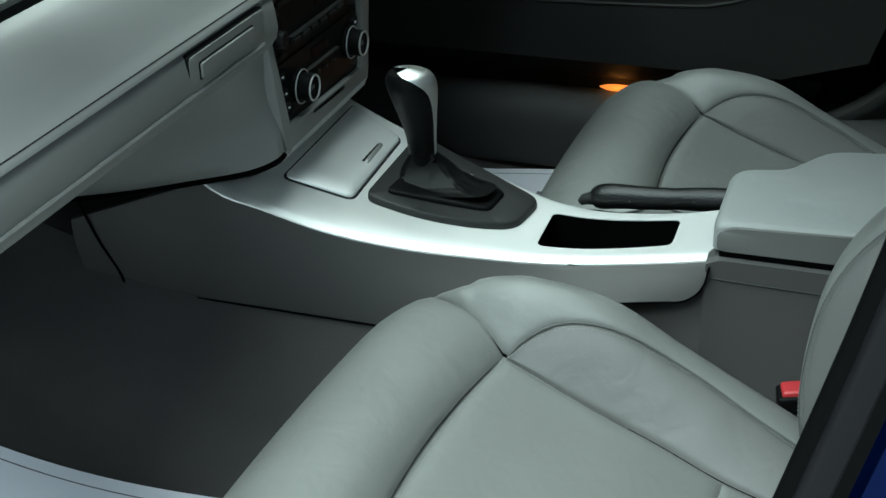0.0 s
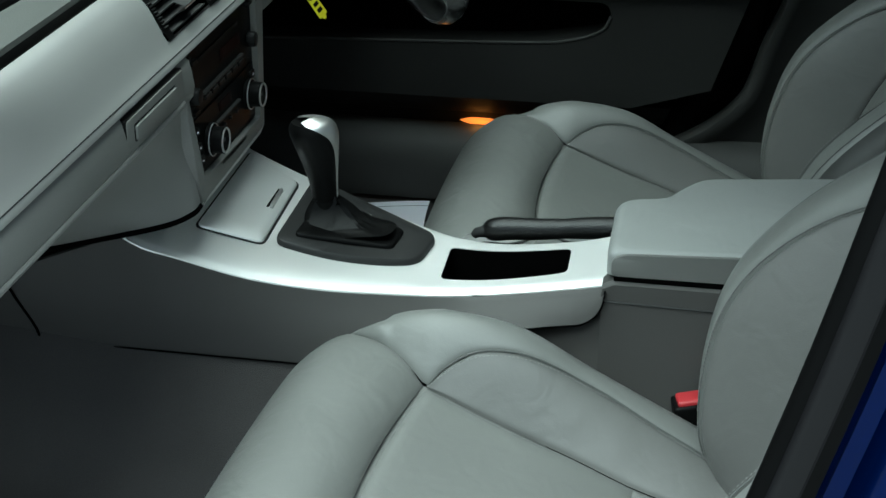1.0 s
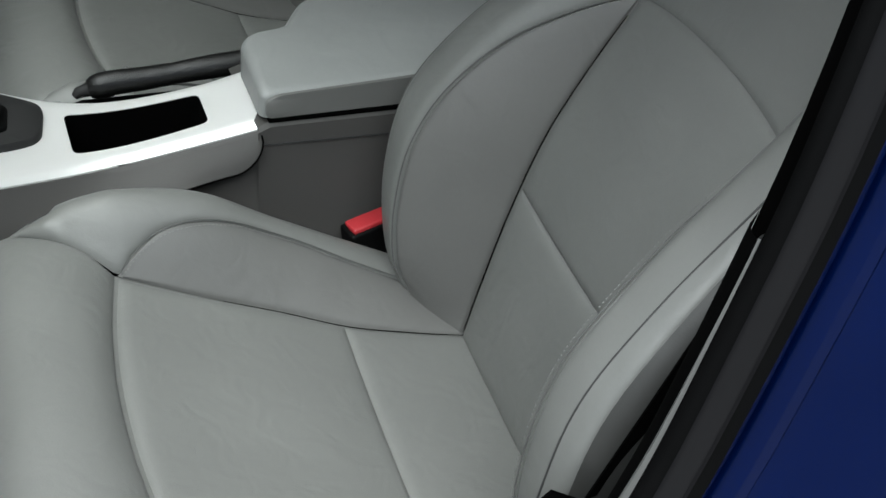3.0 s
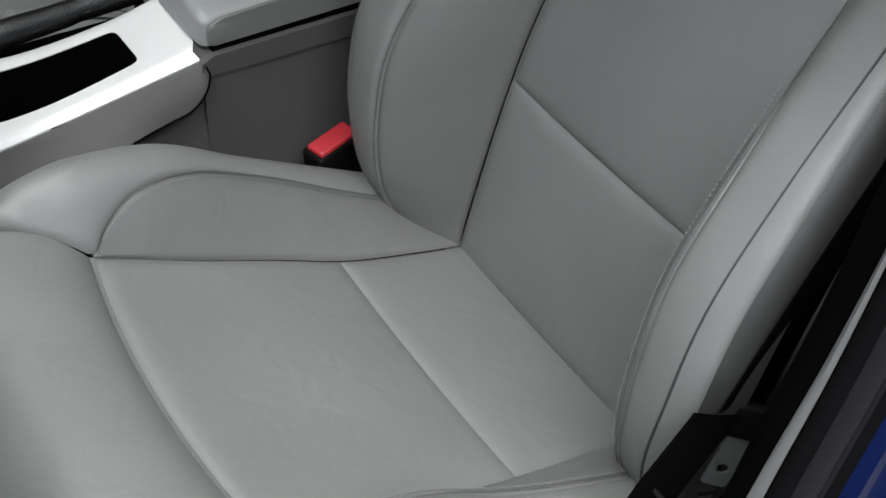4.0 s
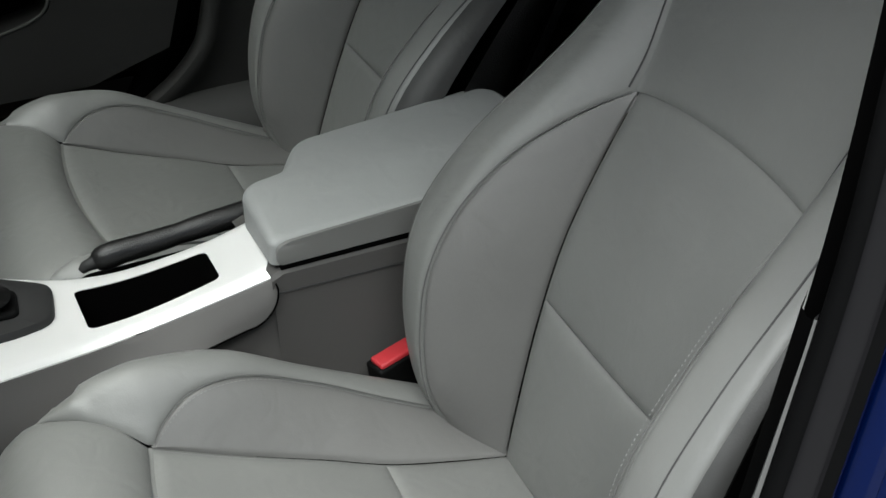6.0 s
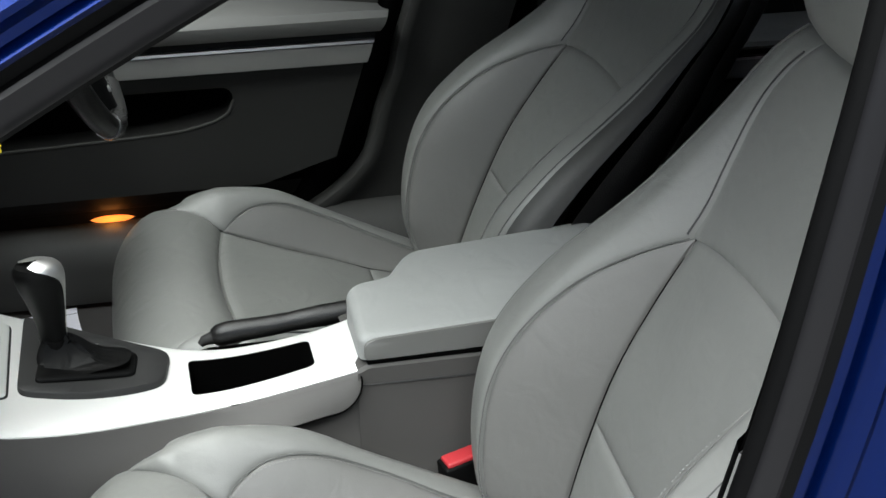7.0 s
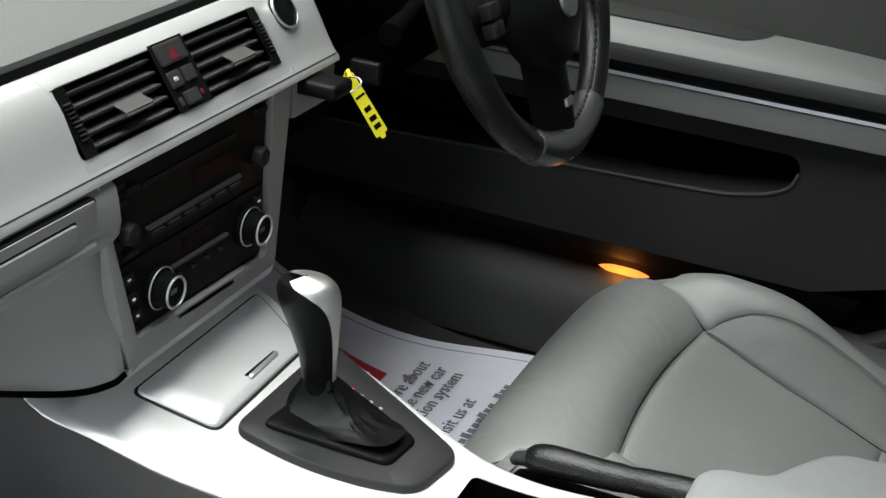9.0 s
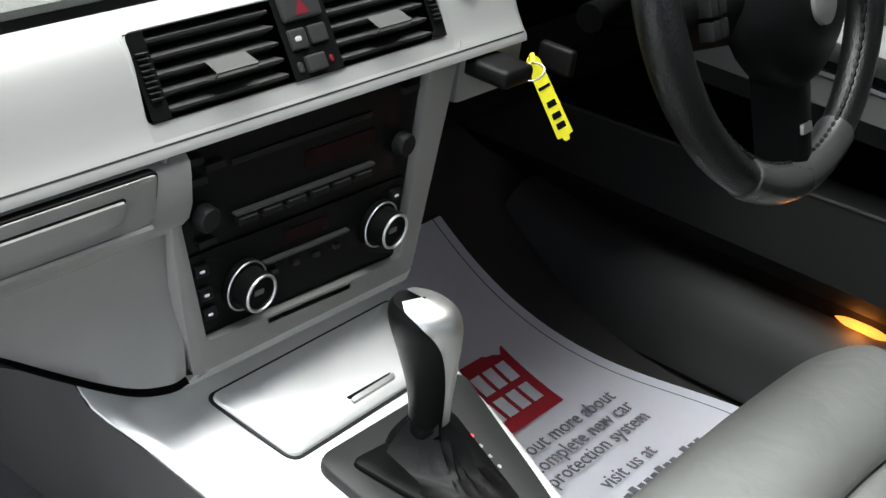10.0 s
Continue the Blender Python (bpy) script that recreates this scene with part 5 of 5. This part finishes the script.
def face(u, v):
    """A point of the panel: u across, v up, both 0 to 1."""
    a, b, c, d = (Vector(p) for p in (STACK[3], STACK[2], STACK[1], STACK[0]))
    return (a.lerp(b, u)).lerp(d.lerp(c, u), v)


def stack_pad(name, u0, u1, v0, v1, h, mat, parent, label="", r=0.0012):
    bm = bmesh.new()
    poly = [face(u0, v0), face(u1, v0), face(u1, v1), face(u0, v1)]
    slab(bm, outline(poly, r, 3), lambda y, z, d: V(XS + d, y, z), -0.006, h, 0.0008)
    return part(name, bm, mat, parent, label)


stack_pad("panel", 0, 1, 0, 1, -0.0025, BLACK, radio)
stack_pad("radio_face", 0.02, 0.98, 0.47, 0.97, -0.001, BLACK, radio)
stack_pad("disc_slot", 0.22, 0.78, 0.83, 0.86, 0.0002, BUTTON, radio)
stack_pad("display", 0.50, 0.80, 0.68, 0.77, -0.0002, RED_DIM, radio, "dim red display")
stack_pad("button_bar", 0.20, 0.80, 0.585, 0.600, 0.003, SLAT, radio)
for k in range(6):
    stack_pad("preset_button", 0.205 + 0.1 * k, 0.285 + 0.1 * k, 0.535, 0.575, 0.0035, BUTTON, radio)
    stack_pad("preset_edge", 0.21 + 0.1 * k, 0.28 + 0.1 * k, 0.566, 0.572, 0.0040, SLAT, radio, r=0.0004)
for u, v in ((0.05, 0.90), (0.05, 0.80), (0.05, 0.49), (0.90, 0.90), (0.90, 0.62), (0.12, 0.85)):
    stack_pad("side_button", u, u + 0.07, v, v + 0.035, 0.003, BUTTON, radio)
stack_pad("climate_face", 0.02, 0.98, 0.03, 0.45, -0.0008, BLACK, radio)
stack_pad("climate_display", 0.40, 0.60, 0.33, 0.40, 0.0, RED_DIM, radio)
stack_pad("climate_bar", 0.30, 0.70, 0.275, 0.288, 0.003, SLAT, radio)
for k in range(4):
    stack_pad("climate_button", 0.33 + 0.1 * k, 0.36 + 0.1 * k, 0.20, 0.225, 0.002, GREY_MID, radio)
for u in (0.045, 0.935):
    for v in (0.10, 0.21, 0.34):
        stack_pad("mode_button", u - 0.025, u + 0.03, v, v + 0.06, 0.002, BUTTON, radio)
        stack_pad("mode_mark", u - 0.01, u + 0.012, v + 0.02, v + 0.035, 0.0026, PAPER, radio)
stack_pad("card_slot", 0.28, 0.72, -0.045, -0.015, 0.004, BLACK, radio)


def rotary(y, z, r, deep, mat_ring, name, label):
    t = part(name, disc(y, z, [(r * 1.28, 0.0), (r * 1.25, 0.004), (r * 1.02, 0.005), (r, deep), (r * 0.86, deep + 0.001), (r * 0.80, deep - 0.001), (0.0005, deep - 0.0015)]), BLACK, radio, label)
    for rr, h, w in ((r * 0.90, deep + 0.001, 0.0011), (r * 1.22, 0.0045, 0.0007)):
        bm = bmesh.new()
        sweep(bm, [V(XS + h, y + rr * math.cos(2 * math.pi * k / 28), z + rr * math.sin(2 * math.pi * k / 28)) for k in range(28)], w, 6, closed=True, up=(1, 0, 0))
        part("ring", bm, mat_ring, t, "chrome ring")
    bm = bmesh.new()
    block(bm, (XS + deep - 0.002, y - r * 0.3, z - r * 0.14), (XS + deep - 0.0008, y + r * 0.3, z + r * 0.14), 0.0003)
    part("knob_mark", bm, PLASTIC, t)


def disc(y, z, prof):
    bm = bmesh.new()
    grid(bm, [[V(XS + h, y + r * math.cos(2 * math.pi * k / 28), z + r * math.sin(2 * math.pi * k / 28)) for k in range(28)] for r, h in prof], close_u=True)
    return bm


rotary(-0.083, 0.519, 0.0135, 0.016, CHROME, "temperature_knob", "black temperature knob with chrome rings")
rotary(0.046, 0.521, 0.0135, 0.016, CHROME, "temperature_knob", "black temperature knob with chrome rings")
for y in (-0.122, 0.060):
    p = disc(y, 0.578, [(0.0085, 0.0), (0.0082, 0.007), (0.007, 0.0085), (0.0005, 0.009)])
    part("volume_knob", p, BUTTON, radio)

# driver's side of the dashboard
# filled near-black: the dark under the dash is put into the colour
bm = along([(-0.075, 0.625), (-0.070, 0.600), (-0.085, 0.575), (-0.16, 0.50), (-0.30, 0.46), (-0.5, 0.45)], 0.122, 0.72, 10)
part("knee_panel", bm, BLACK_MATT, dash, "knee panel filled near-black for the footwell's shade")
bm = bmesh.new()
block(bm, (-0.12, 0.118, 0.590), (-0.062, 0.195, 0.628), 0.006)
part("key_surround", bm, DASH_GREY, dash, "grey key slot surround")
# same near-black fill behind the wheel
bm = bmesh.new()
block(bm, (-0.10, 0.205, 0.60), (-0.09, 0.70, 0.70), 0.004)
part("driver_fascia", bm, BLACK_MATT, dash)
bm = bmesh.new()
rows = []
for k in range(13):
    a = math.pi * k / 12
    rows.append([V(-0.10 + q * 0.02, 0.345 + 0.17 * math.cos(a) * (1 - 0.1 * q), 0.70 + 0.095 * math.sin(a)) for q in (-6, -3, 0, 1)])
grid(bm, rows)
part("instrument_hood", bm, BLACK_MATT, dash, "black instrument hood")
bm = bmesh.new()
sweep(bm, [V(-0.13, 0.345, 0.655), V(-0.02, 0.345, 0.668), V(0.0, 0.345, 0.67)], [0.06, 0.05, 0.045], 20)
part("column_shroud", bm, BLACK_MATT, dash, "black steering column shroud")
for s, dz in ((-1, 0.0), (1, 0.0)):
    bm = bmesh.new()
    sweep(bm, [V(-0.03, 0.345 + s * 0.04, 0.665), V(-0.02, 0.345 + s * 0.10, 0.66), V(-0.015, 0.345 + s * 0.145, 0.655)], [0.008, 0.008, 0.011], 10)
    part("column_stalk", bm, BLACK_MATT, dash, "black column stalk")
bm = bmesh.new()
block(bm, (-0.052, 0.199, 0.606), (-0.022, 0.207, 0.627), 0.0038, 3)
part("lamp_switch", bm, BLACK, dash)

# key with its yellow tag
key = thing("ignition_key", "black remote key in its slot", "key")
bm = bmesh.new()
block(bm, (-0.070, 0.124, 0.612), (-0.026, 0.158, 0.6255), 0.005, 3)
part("key_body", bm, BLACK, key)
bm = bmesh.new()
sweep(bm, [V(-0.030 + 0.009 * math.cos(a), 0.160 + 0.009 * math.sin(a), 0.618 + 0.004 * math.sin(a)) for a in [2 * math.pi * k / 18 for k in range(18)]], 0.0008, 5, closed=True)
part("key_ring", bm, CHROME, key)
tag = thing("key_tag", "yellow plastic key tag with black marks", "key tag")
a, b = V(-0.044, 0.178, 0.621), V(-0.014, 0.2005, 0.561)
ax = (b - a).normalized()
side = ax.cross(V(0.75, -0.6, 0.3)).normalized()
nr = side.cross(ax)
tm = Matrix((side.to_4d(), ax.to_4d(), nr.to_4d(), V(0, 0, 0, 1))).transposed()
tm.col[0].w = tm.col[1].w = tm.col[2].w = 0
tm.translation = a
L = (b - a).length
bm = bmesh.new()
slab(bm, outline([(-0.0055, 0.004), (-0.0025, 0.0), (0.0025, 0.0), (0.0055, 0.004), (0.0065, L - 0.004), (0.003, L - 0.004), (0.002, L), (-0.002, L), (-0.003, L - 0.004), (-0.0065, L - 0.004)], 0.001, 2), lambda x, y, h: tm @ V(x, y, h), -0.0006, 0.0006)
part("tag_plate", bm, YELLOW, tag, smooth=False)
for q in (0.34, 0.52, 0.66, 0.78):
    bm = bmesh.new()
    w = 0.0048 if q < 0.4 else 0.0036
    slab(bm, outline([(-w, L * q), (w, L * q), (w, L * (q + (0.035 if q < 0.4 else 0.07))), (-w, L * (q + (0.035 if q < 0.4 else 0.07)))], 0.0004, 2), lambda x, y, h: tm @ V(x, y, h), 0.0006, 0.0009)
    part("tag_mark", bm, BLACK, tag, smooth=False)
bm = bmesh.new()
sweep(bm, [V(-0.034, 0.166, 0.622), (V(-0.034, 0.166, 0.622) + a) / 2 + V(0, 0, 0.004), a, a + ax * 0.004], 0.0016, 6)
part("tag_loop", bm, YELLOW, tag)

# steering wheel
wheel = thing("steering_wheel", "black leather three-spoke steering wheel with a grey lower spoke", "steering wheel")
WC = V(0.048, 0.338, 0.702)
tilt = Matrix.Rotation(radians(-22), 4, "Y")


def wp(r, a, h=0.0):
    """A point of the wheel: radius, angle from its right side, height towards the driver."""
    return WC + tilt @ V(h, r * math.cos(a), r * math.sin(a))


bm = bmesh.new()
sweep(bm, [wp(0.172, 2 * math.pi * k / 72) for k in range(72)], [0.0150 + 0.0016 * math.cos(4 * math.pi * k / 72) for k in range(72)], 14, closed=True, up=(1, 0, 0))
part("rim", bm, BLACK_LEATHER, wheel)
bm = bmesh.new()
sweep(bm, [wp(0.1578, 2 * math.pi * k / 360, 0.006) for k in range(360)], [0.0021 if k % 3 else 0.0008 for k in range(360)], 5, closed=True, up=(1, 0, 0))
part("rim_stitching", bm, BUTTON, wheel)
bm = bmesh.new()
sweep(bm, [wp(0.172, radians(a)) for a in range(241, 301, 5)], 0.0162, 14, up=(1, 0, 0))
part("lower_grip", bm, material("grey_satin_grip", (0.07, 0.07, 0.07), 0.28, metal=0.5, spec=0.6), wheel, "satin grey grip insert")
bm = bmesh.new()
rows = []
for k in range(9):
    u = k / 8
    w = 0.056 - 0.014 * u ** 0.7
    rows.append([wp(1, 0, 0) * 0 + (WC + tilt @ V(0.022 * math.cos(j / 6 * math.pi - math.pi / 2) - 0.012 * u, (j / 6 * 2 - 1) * w, -0.02 - 0.145 * u)) for j in range(7)])
grid(bm, rows)
part("lower_spoke", bm, BLACK, wheel)
for s in (1, -1):
    bm = bmesh.new()
    rows = []
    for k in range(9):
        u = k / 8
        w = 0.040 - 0.014 * u
        rows.append([WC + tilt @ V(0.018 * math.cos(j / 6 * math.pi - math.pi / 2) - 0.004 * u, s * (0.03 + 0.135 * u), -0.020 + (j / 6 * 2 - 1) * w) for j in range(7)])
    grid(bm, rows)
    sp = part("side_spoke", bm, BLACK, wheel)
    for q in range(4):
        bm = bmesh.new()
        bmm = Matrix.Translation(WC) @ tilt
        block(bm, (0.012, s * 0.124 - 0.016 + 0.012 * (q % 2) - 0.004, -0.026 - 0.016 * (q // 2)), (0.024, s * 0.124 - 0.006 + 0.012 * (q % 2) - 0.004, -0.013 - 0.016 * (q // 2)), 0.0015, 2, bmm)
        part("wheel_button", bm, BUTTON, sp)
bm = bmesh.new()
rows = []
for k in range(8):
    u = k / 7
    rows.append([WC + tilt @ V(0.036 * math.cos(u * math.pi / 2) ** 0.7, (0.078 * math.sin(u * math.pi / 2)) * math.cos(2 * math.pi * j / 28) * (1 + 0.12 * math.cos(4 * math.pi * j / 28)), 0.068 * math.sin(u * math.pi / 2) * math.sin(2 * math.pi * j / 28) - 0.036) for j in range(28)])
grid(bm, rows, close_u=True)
part("airbag_cover", bm, BLACK, wheel, "black airbag cover")
bm = bmesh.new()
rows = [[WC + tilt @ V(h, r * math.cos(2 * math.pi * j / 28), -0.038 + r * math.sin(2 * math.pi * j / 28)) for j in range(28)] for r, h in ((0.0195, 0.030), (0.019, 0.0385), (0.015, 0.0395), (0.0005, 0.0395))]
grid(bm, rows, close_u=True)
part("hub_badge", bm, CHROME, wheel, "round silver badge")
bm = bmesh.new()
bmm = Matrix.Translation(WC) @ tilt
block(bm, (0.008, -0.008, -0.138), (0.014, 0.008, -0.130), 0.001, 2, bmm)
part("spoke_badge", bm, CHROME, wheel)

# ---- paper mats ----
def sheet(name, corners, label, bow=0.0):
    """A thin paper sheet laid on the floor, slightly creased; corners run near rear, far rear, far front, near front."""
    t = thing(name, label, "paper mat")
    a, b, c, d = (Vector(p) for p in corners)
    bm = bmesh.new()
    rows = []
    for i in range(25):
        u = i / 24
        row = []
        for j in range(17):
            v = j / 16
            p = a.lerp(b, v).lerp(d.lerp(c, v), u)
            w = 0.004 * math.sin(7 * u + 3 * v) * u + 0.003 * math.sin(9 * v + 2)
            p = p + Vector((0.006 * math.sin(5 * v), (0.012 * math.sin(6 * u) - bow * math.sin(math.pi * u)) * v))
            row.append(V(p.x, p.y, floor_z(p.x) + 0.012 + w))
        rows.append(row)
    grid(bm, rows)
    for f in bmesh.ops.extrude_face_region(bm, geom=bm.faces[:])["geom"]:
        if isinstance(f, bmesh.types.BMVert):
            f.co.z -= 0.0008
    part("paper", bm, PAPER, t)
    # printed border line
    for v in (0.055, 0.945):
        bm = bmesh.new()
        line = []
        for i in range(25):
            u = i / 24
            p = a.lerp(b, v).lerp(d.lerp(c, v), u) + Vector((0.006 * math.sin(5 * v), (0.012 * math.sin(6 * u) - bow * math.sin(math.pi * u)) * v))
            line.append((p, floor_z(p.x) + 0.0124 + 0.004 * math.sin(7 * u + 3 * v) * u + 0.003 * math.sin(9 * v + 2)))
        grid(bm, [[V(p.x, p.y - 0.0009, z) for p, z in line], [V(p.x, p.y + 0.0009, z) for p, z in line]])
        part("border_line", bm, INK, t)
    return t


mat = sheet("paper_floor_mat", [(0.055, 0.27), (0.030, 0.640), (-0.35, 0.555), (-0.33, 0.27)], "white printed paper mat on the driver's carpet", 0.02)
FL = 0.1475


def print_line(text, x, y, size):
    rise = math.atan((floor_z(x - 0.02) - floor_z(x)) / 0.02)
    letters(text, size, INK, Matrix.Translation((x, y, max(FL, floor_z(x) + 0.0135))) @ Matrix.Rotation(rise, 4, "Y") @ Matrix.Rotation(radians(90), 4, "Z"), "print", mat)


print_line("find out more about", -0.084, 0.333, 0.0245)
print_line("complete new car", -0.061, 0.355, 0.0245)
print_line("protection system", -0.039, 0.351, 0.0245)
print_line("and", -0.238, 0.455, 0.0245)
print_line("with", -0.216, 0.445, 0.0245)
print_line("visit us at", -0.002, 0.390, 0.0245)
# a line of print kept as plain bars
for k in range(16):
    if k not in (3, 12):
        bm = bmesh.new()
        y = 0.340 + 0.0125 * k
        block(bm, (0.0135 - (0.003 if k % 4 == 1 else 0), y, FL), (0.0215, y + 0.0085, FL + 0.0006))
        part("print_bar", bm, INK, mat, smooth=False)
bm = bmesh.new()
def laid(x0, x1, y0, y1, lift):
    """A printed field that follows the paper's slope."""
    bm = bmesh.new()
    grid(bm, [[V(x0 + (x1 - x0) * i / 6, y, floor_z(x0 + (x1 - x0) * i / 6) + 0.0150 + lift) for y in (y0, (y0 + y1) / 2, y1)] for i in range(7)])
    return bm


bm.free()
logo = part("red_panel", laid(-0.205, -0.118, 0.375, 0.482, 0), INK_RED, mat, "red printed panel", smooth=False)
for q in range(2):
    for k in range(4):
        part("white_bar", laid(-0.190 + 0.032 * q, -0.166 + 0.032 * q, 0.385 + 0.022 * k, 0.401 + 0.022 * k, 0.0006), PAPER, logo, smooth=False)
sheet("paper_floor_mat", [(-0.02, -0.62), (-0.02, -0.232), (-0.42, -0.345), (-0.42, -0.62)], "white printed paper mat on the passenger's carpet")

# seat belt buckle
buckle = thing("seatbelt_buckle", "black belt buckle with a red release button", "buckle")
bm = bmesh.new()
bk = Matrix.Translation((0.440, -0.124, 0.288)) @ Matrix.Rotation(radians(12), 4, "Z") @ Matrix.Rotation(radians(-8), 4, "Y")
block(bm, (-0.027, -0.0135, -0.10), (0.027, 0.0135, 0.008), 0.004, 3, bk)
part("buckle_body", bm, BLACK, buckle)
bm = bmesh.new()
block(bm, (-0.0225, -0.0105, 0.004), (0.0225, 0.0105, 0.0125), 0.003, 3, bk)
part("release_button", bm, RED, buckle, "red release button")

# seat belt, tongue and anchor
belt = thing("seat_belt", "black seat belt hanging beside the seat", "seat belt")
bm = bmesh.new()
rows = []
for p in curve_pts([(0.462, -0.618, 0.39), (0.505, -0.632, 0.52), (0.56, -0.660, 0.72), (0.60, -0.675, 0.95), (0.61, -0.675, 1.08)], 24):
    rows.append([p + V(-0.026, -0.004, 0), p + V(0.026, 0.004, 0), p + V(0.026, 0.0055, 0), p + V(-0.026, -0.0025, 0)])
grid(bm, rows, close_u=True)
part("webbing", bm, BLACK_MATT, belt)
bm = bmesh.new()
rows = []
for p in curve_pts([(0.452, -0.631, 0.312), (0.440, -0.636, 0.285), (0.432, -0.638, 0.25), (0.440, -0.640, 0.16)], 16):
    rows.append([p + V(-0.030, -0.006, 0), p + V(0.032, 0.004, 0), p + V(0.032, 0.0055, 0), p + V(-0.030, -0.0045, 0)])
grid(bm, rows, close_u=True)
part("lower_webbing", bm, BLACK_MATT, belt)
bm = bmesh.new()
rows = []
for p in curve_pts([(0.405, -0.628, 0.412), (0.376, -0.632, 0.391), (0.354, -0.634, 0.371), (0.333, -0.636, 0.335), (0.305, -0.640, 0.265), (0.29, -0.640, 0.18)], 20):
    rows.append([p, p + V(0.022, -0.003, -0.012), p + V(0.044, -0.001, -0.025), p + V(0.044, 0.001, -0.025), p + V(0.022, -0.001, -0.012), p + V(0, 0.002, 0)])
grid(bm, rows, close_u=True)
part("lap_webbing", bm, BLACK_MATT, belt)
bm = bmesh.new()
sweep(bm, curve_pts([(0.372, -0.634, 0.368), (0.384, -0.641, 0.345), (0.388, -0.644, 0.318), (0.378, -0.643, 0.292), (0.366, -0.642, 0.275)], 16), 0.0022, 6)
part("webbing_fold", bm, BUTTON, belt)
tg = Matrix.Translation((0.461, -0.622, 0.345)) @ Matrix.Rotation(radians(-38), 4, "Z") @ Matrix.Rotation(radians(14), 4, "Y") @ Matrix.Scale(0.8, 4)
bm = bmesh.new()
block(bm, (-0.026, -0.006, 0.012), (0.026, 0.006, 0.050), 0.005, 3, tg)
part("tongue_head", bm, BLACK, belt)
bm = bmesh.new()
o = outline([(-0.019, 0.012), (-0.0125, -0.002), (-0.0115, -0.052), (0.0115, -0.052), (0.0125, -0.002), (0.019, 0.012)], 0.004, 4)
hol = [Vector((0.0058 * math.cos(2 * math.pi * (k + 0.5) / len(o) + 2.2), -0.030 + 0.0058 * math.sin(2 * math.pi * (k + 0.5) / len(o) + 2.2))) for k in range(len(o))]
grid(bm, [[tg @ V(p.x, y, p.y) for p in ring] for ring, y in ((hol, 0.0012), (o, 0.0012), (o, -0.0012), (hol, -0.0012))], close_u=True, close_v=True)
part("tongue_plate", bm, TONGUE, belt, "dull steel tongue")

# warning label on the pillar
label = thing("warning_label", "yellow and white warning label on the blue door jamb", "label")
lm = Matrix.Translation((0.435, -0.7300, 0.384)) @ Matrix.Rotation(radians(22), 4, "Y") @ Matrix.Rotation(radians(90), 4, "X")
bm = bmesh.new()
block(bm, (-0.005, -0.07, 0), (0.055, 0.012, 0.0006), 0.0002, 1, lm)
part("label_base", bm, PAPER, label, smooth=False)
bm = bmesh.new()
block(bm, (-0.005, -0.006, 0.0006), (0.055, 0.012, 0.0009), 0.0, 1, lm)
part("yellow_band", bm, YELLOW, label, smooth=False)
letters("AC", 0.009, BLACK, lm @ Matrix.Translation((0.003, 0.0035, 0.001)), "label_text", label)
letters("WA", 0.009, BLACK, lm @ Matrix.Translation((0.003, -0.0045, 0.001)), "label_text", label)
bm = bmesh.new()
sweep(bm, [lm @ V(0.022 + 0.018 * math.cos(2 * math.pi * k / 30), -0.032 + 0.018 * math.sin(2 * math.pi * k / 30), 0.001) for k in range(30)], 0.002, 5, closed=True)
part("red_circle", bm, INK_RED, label)
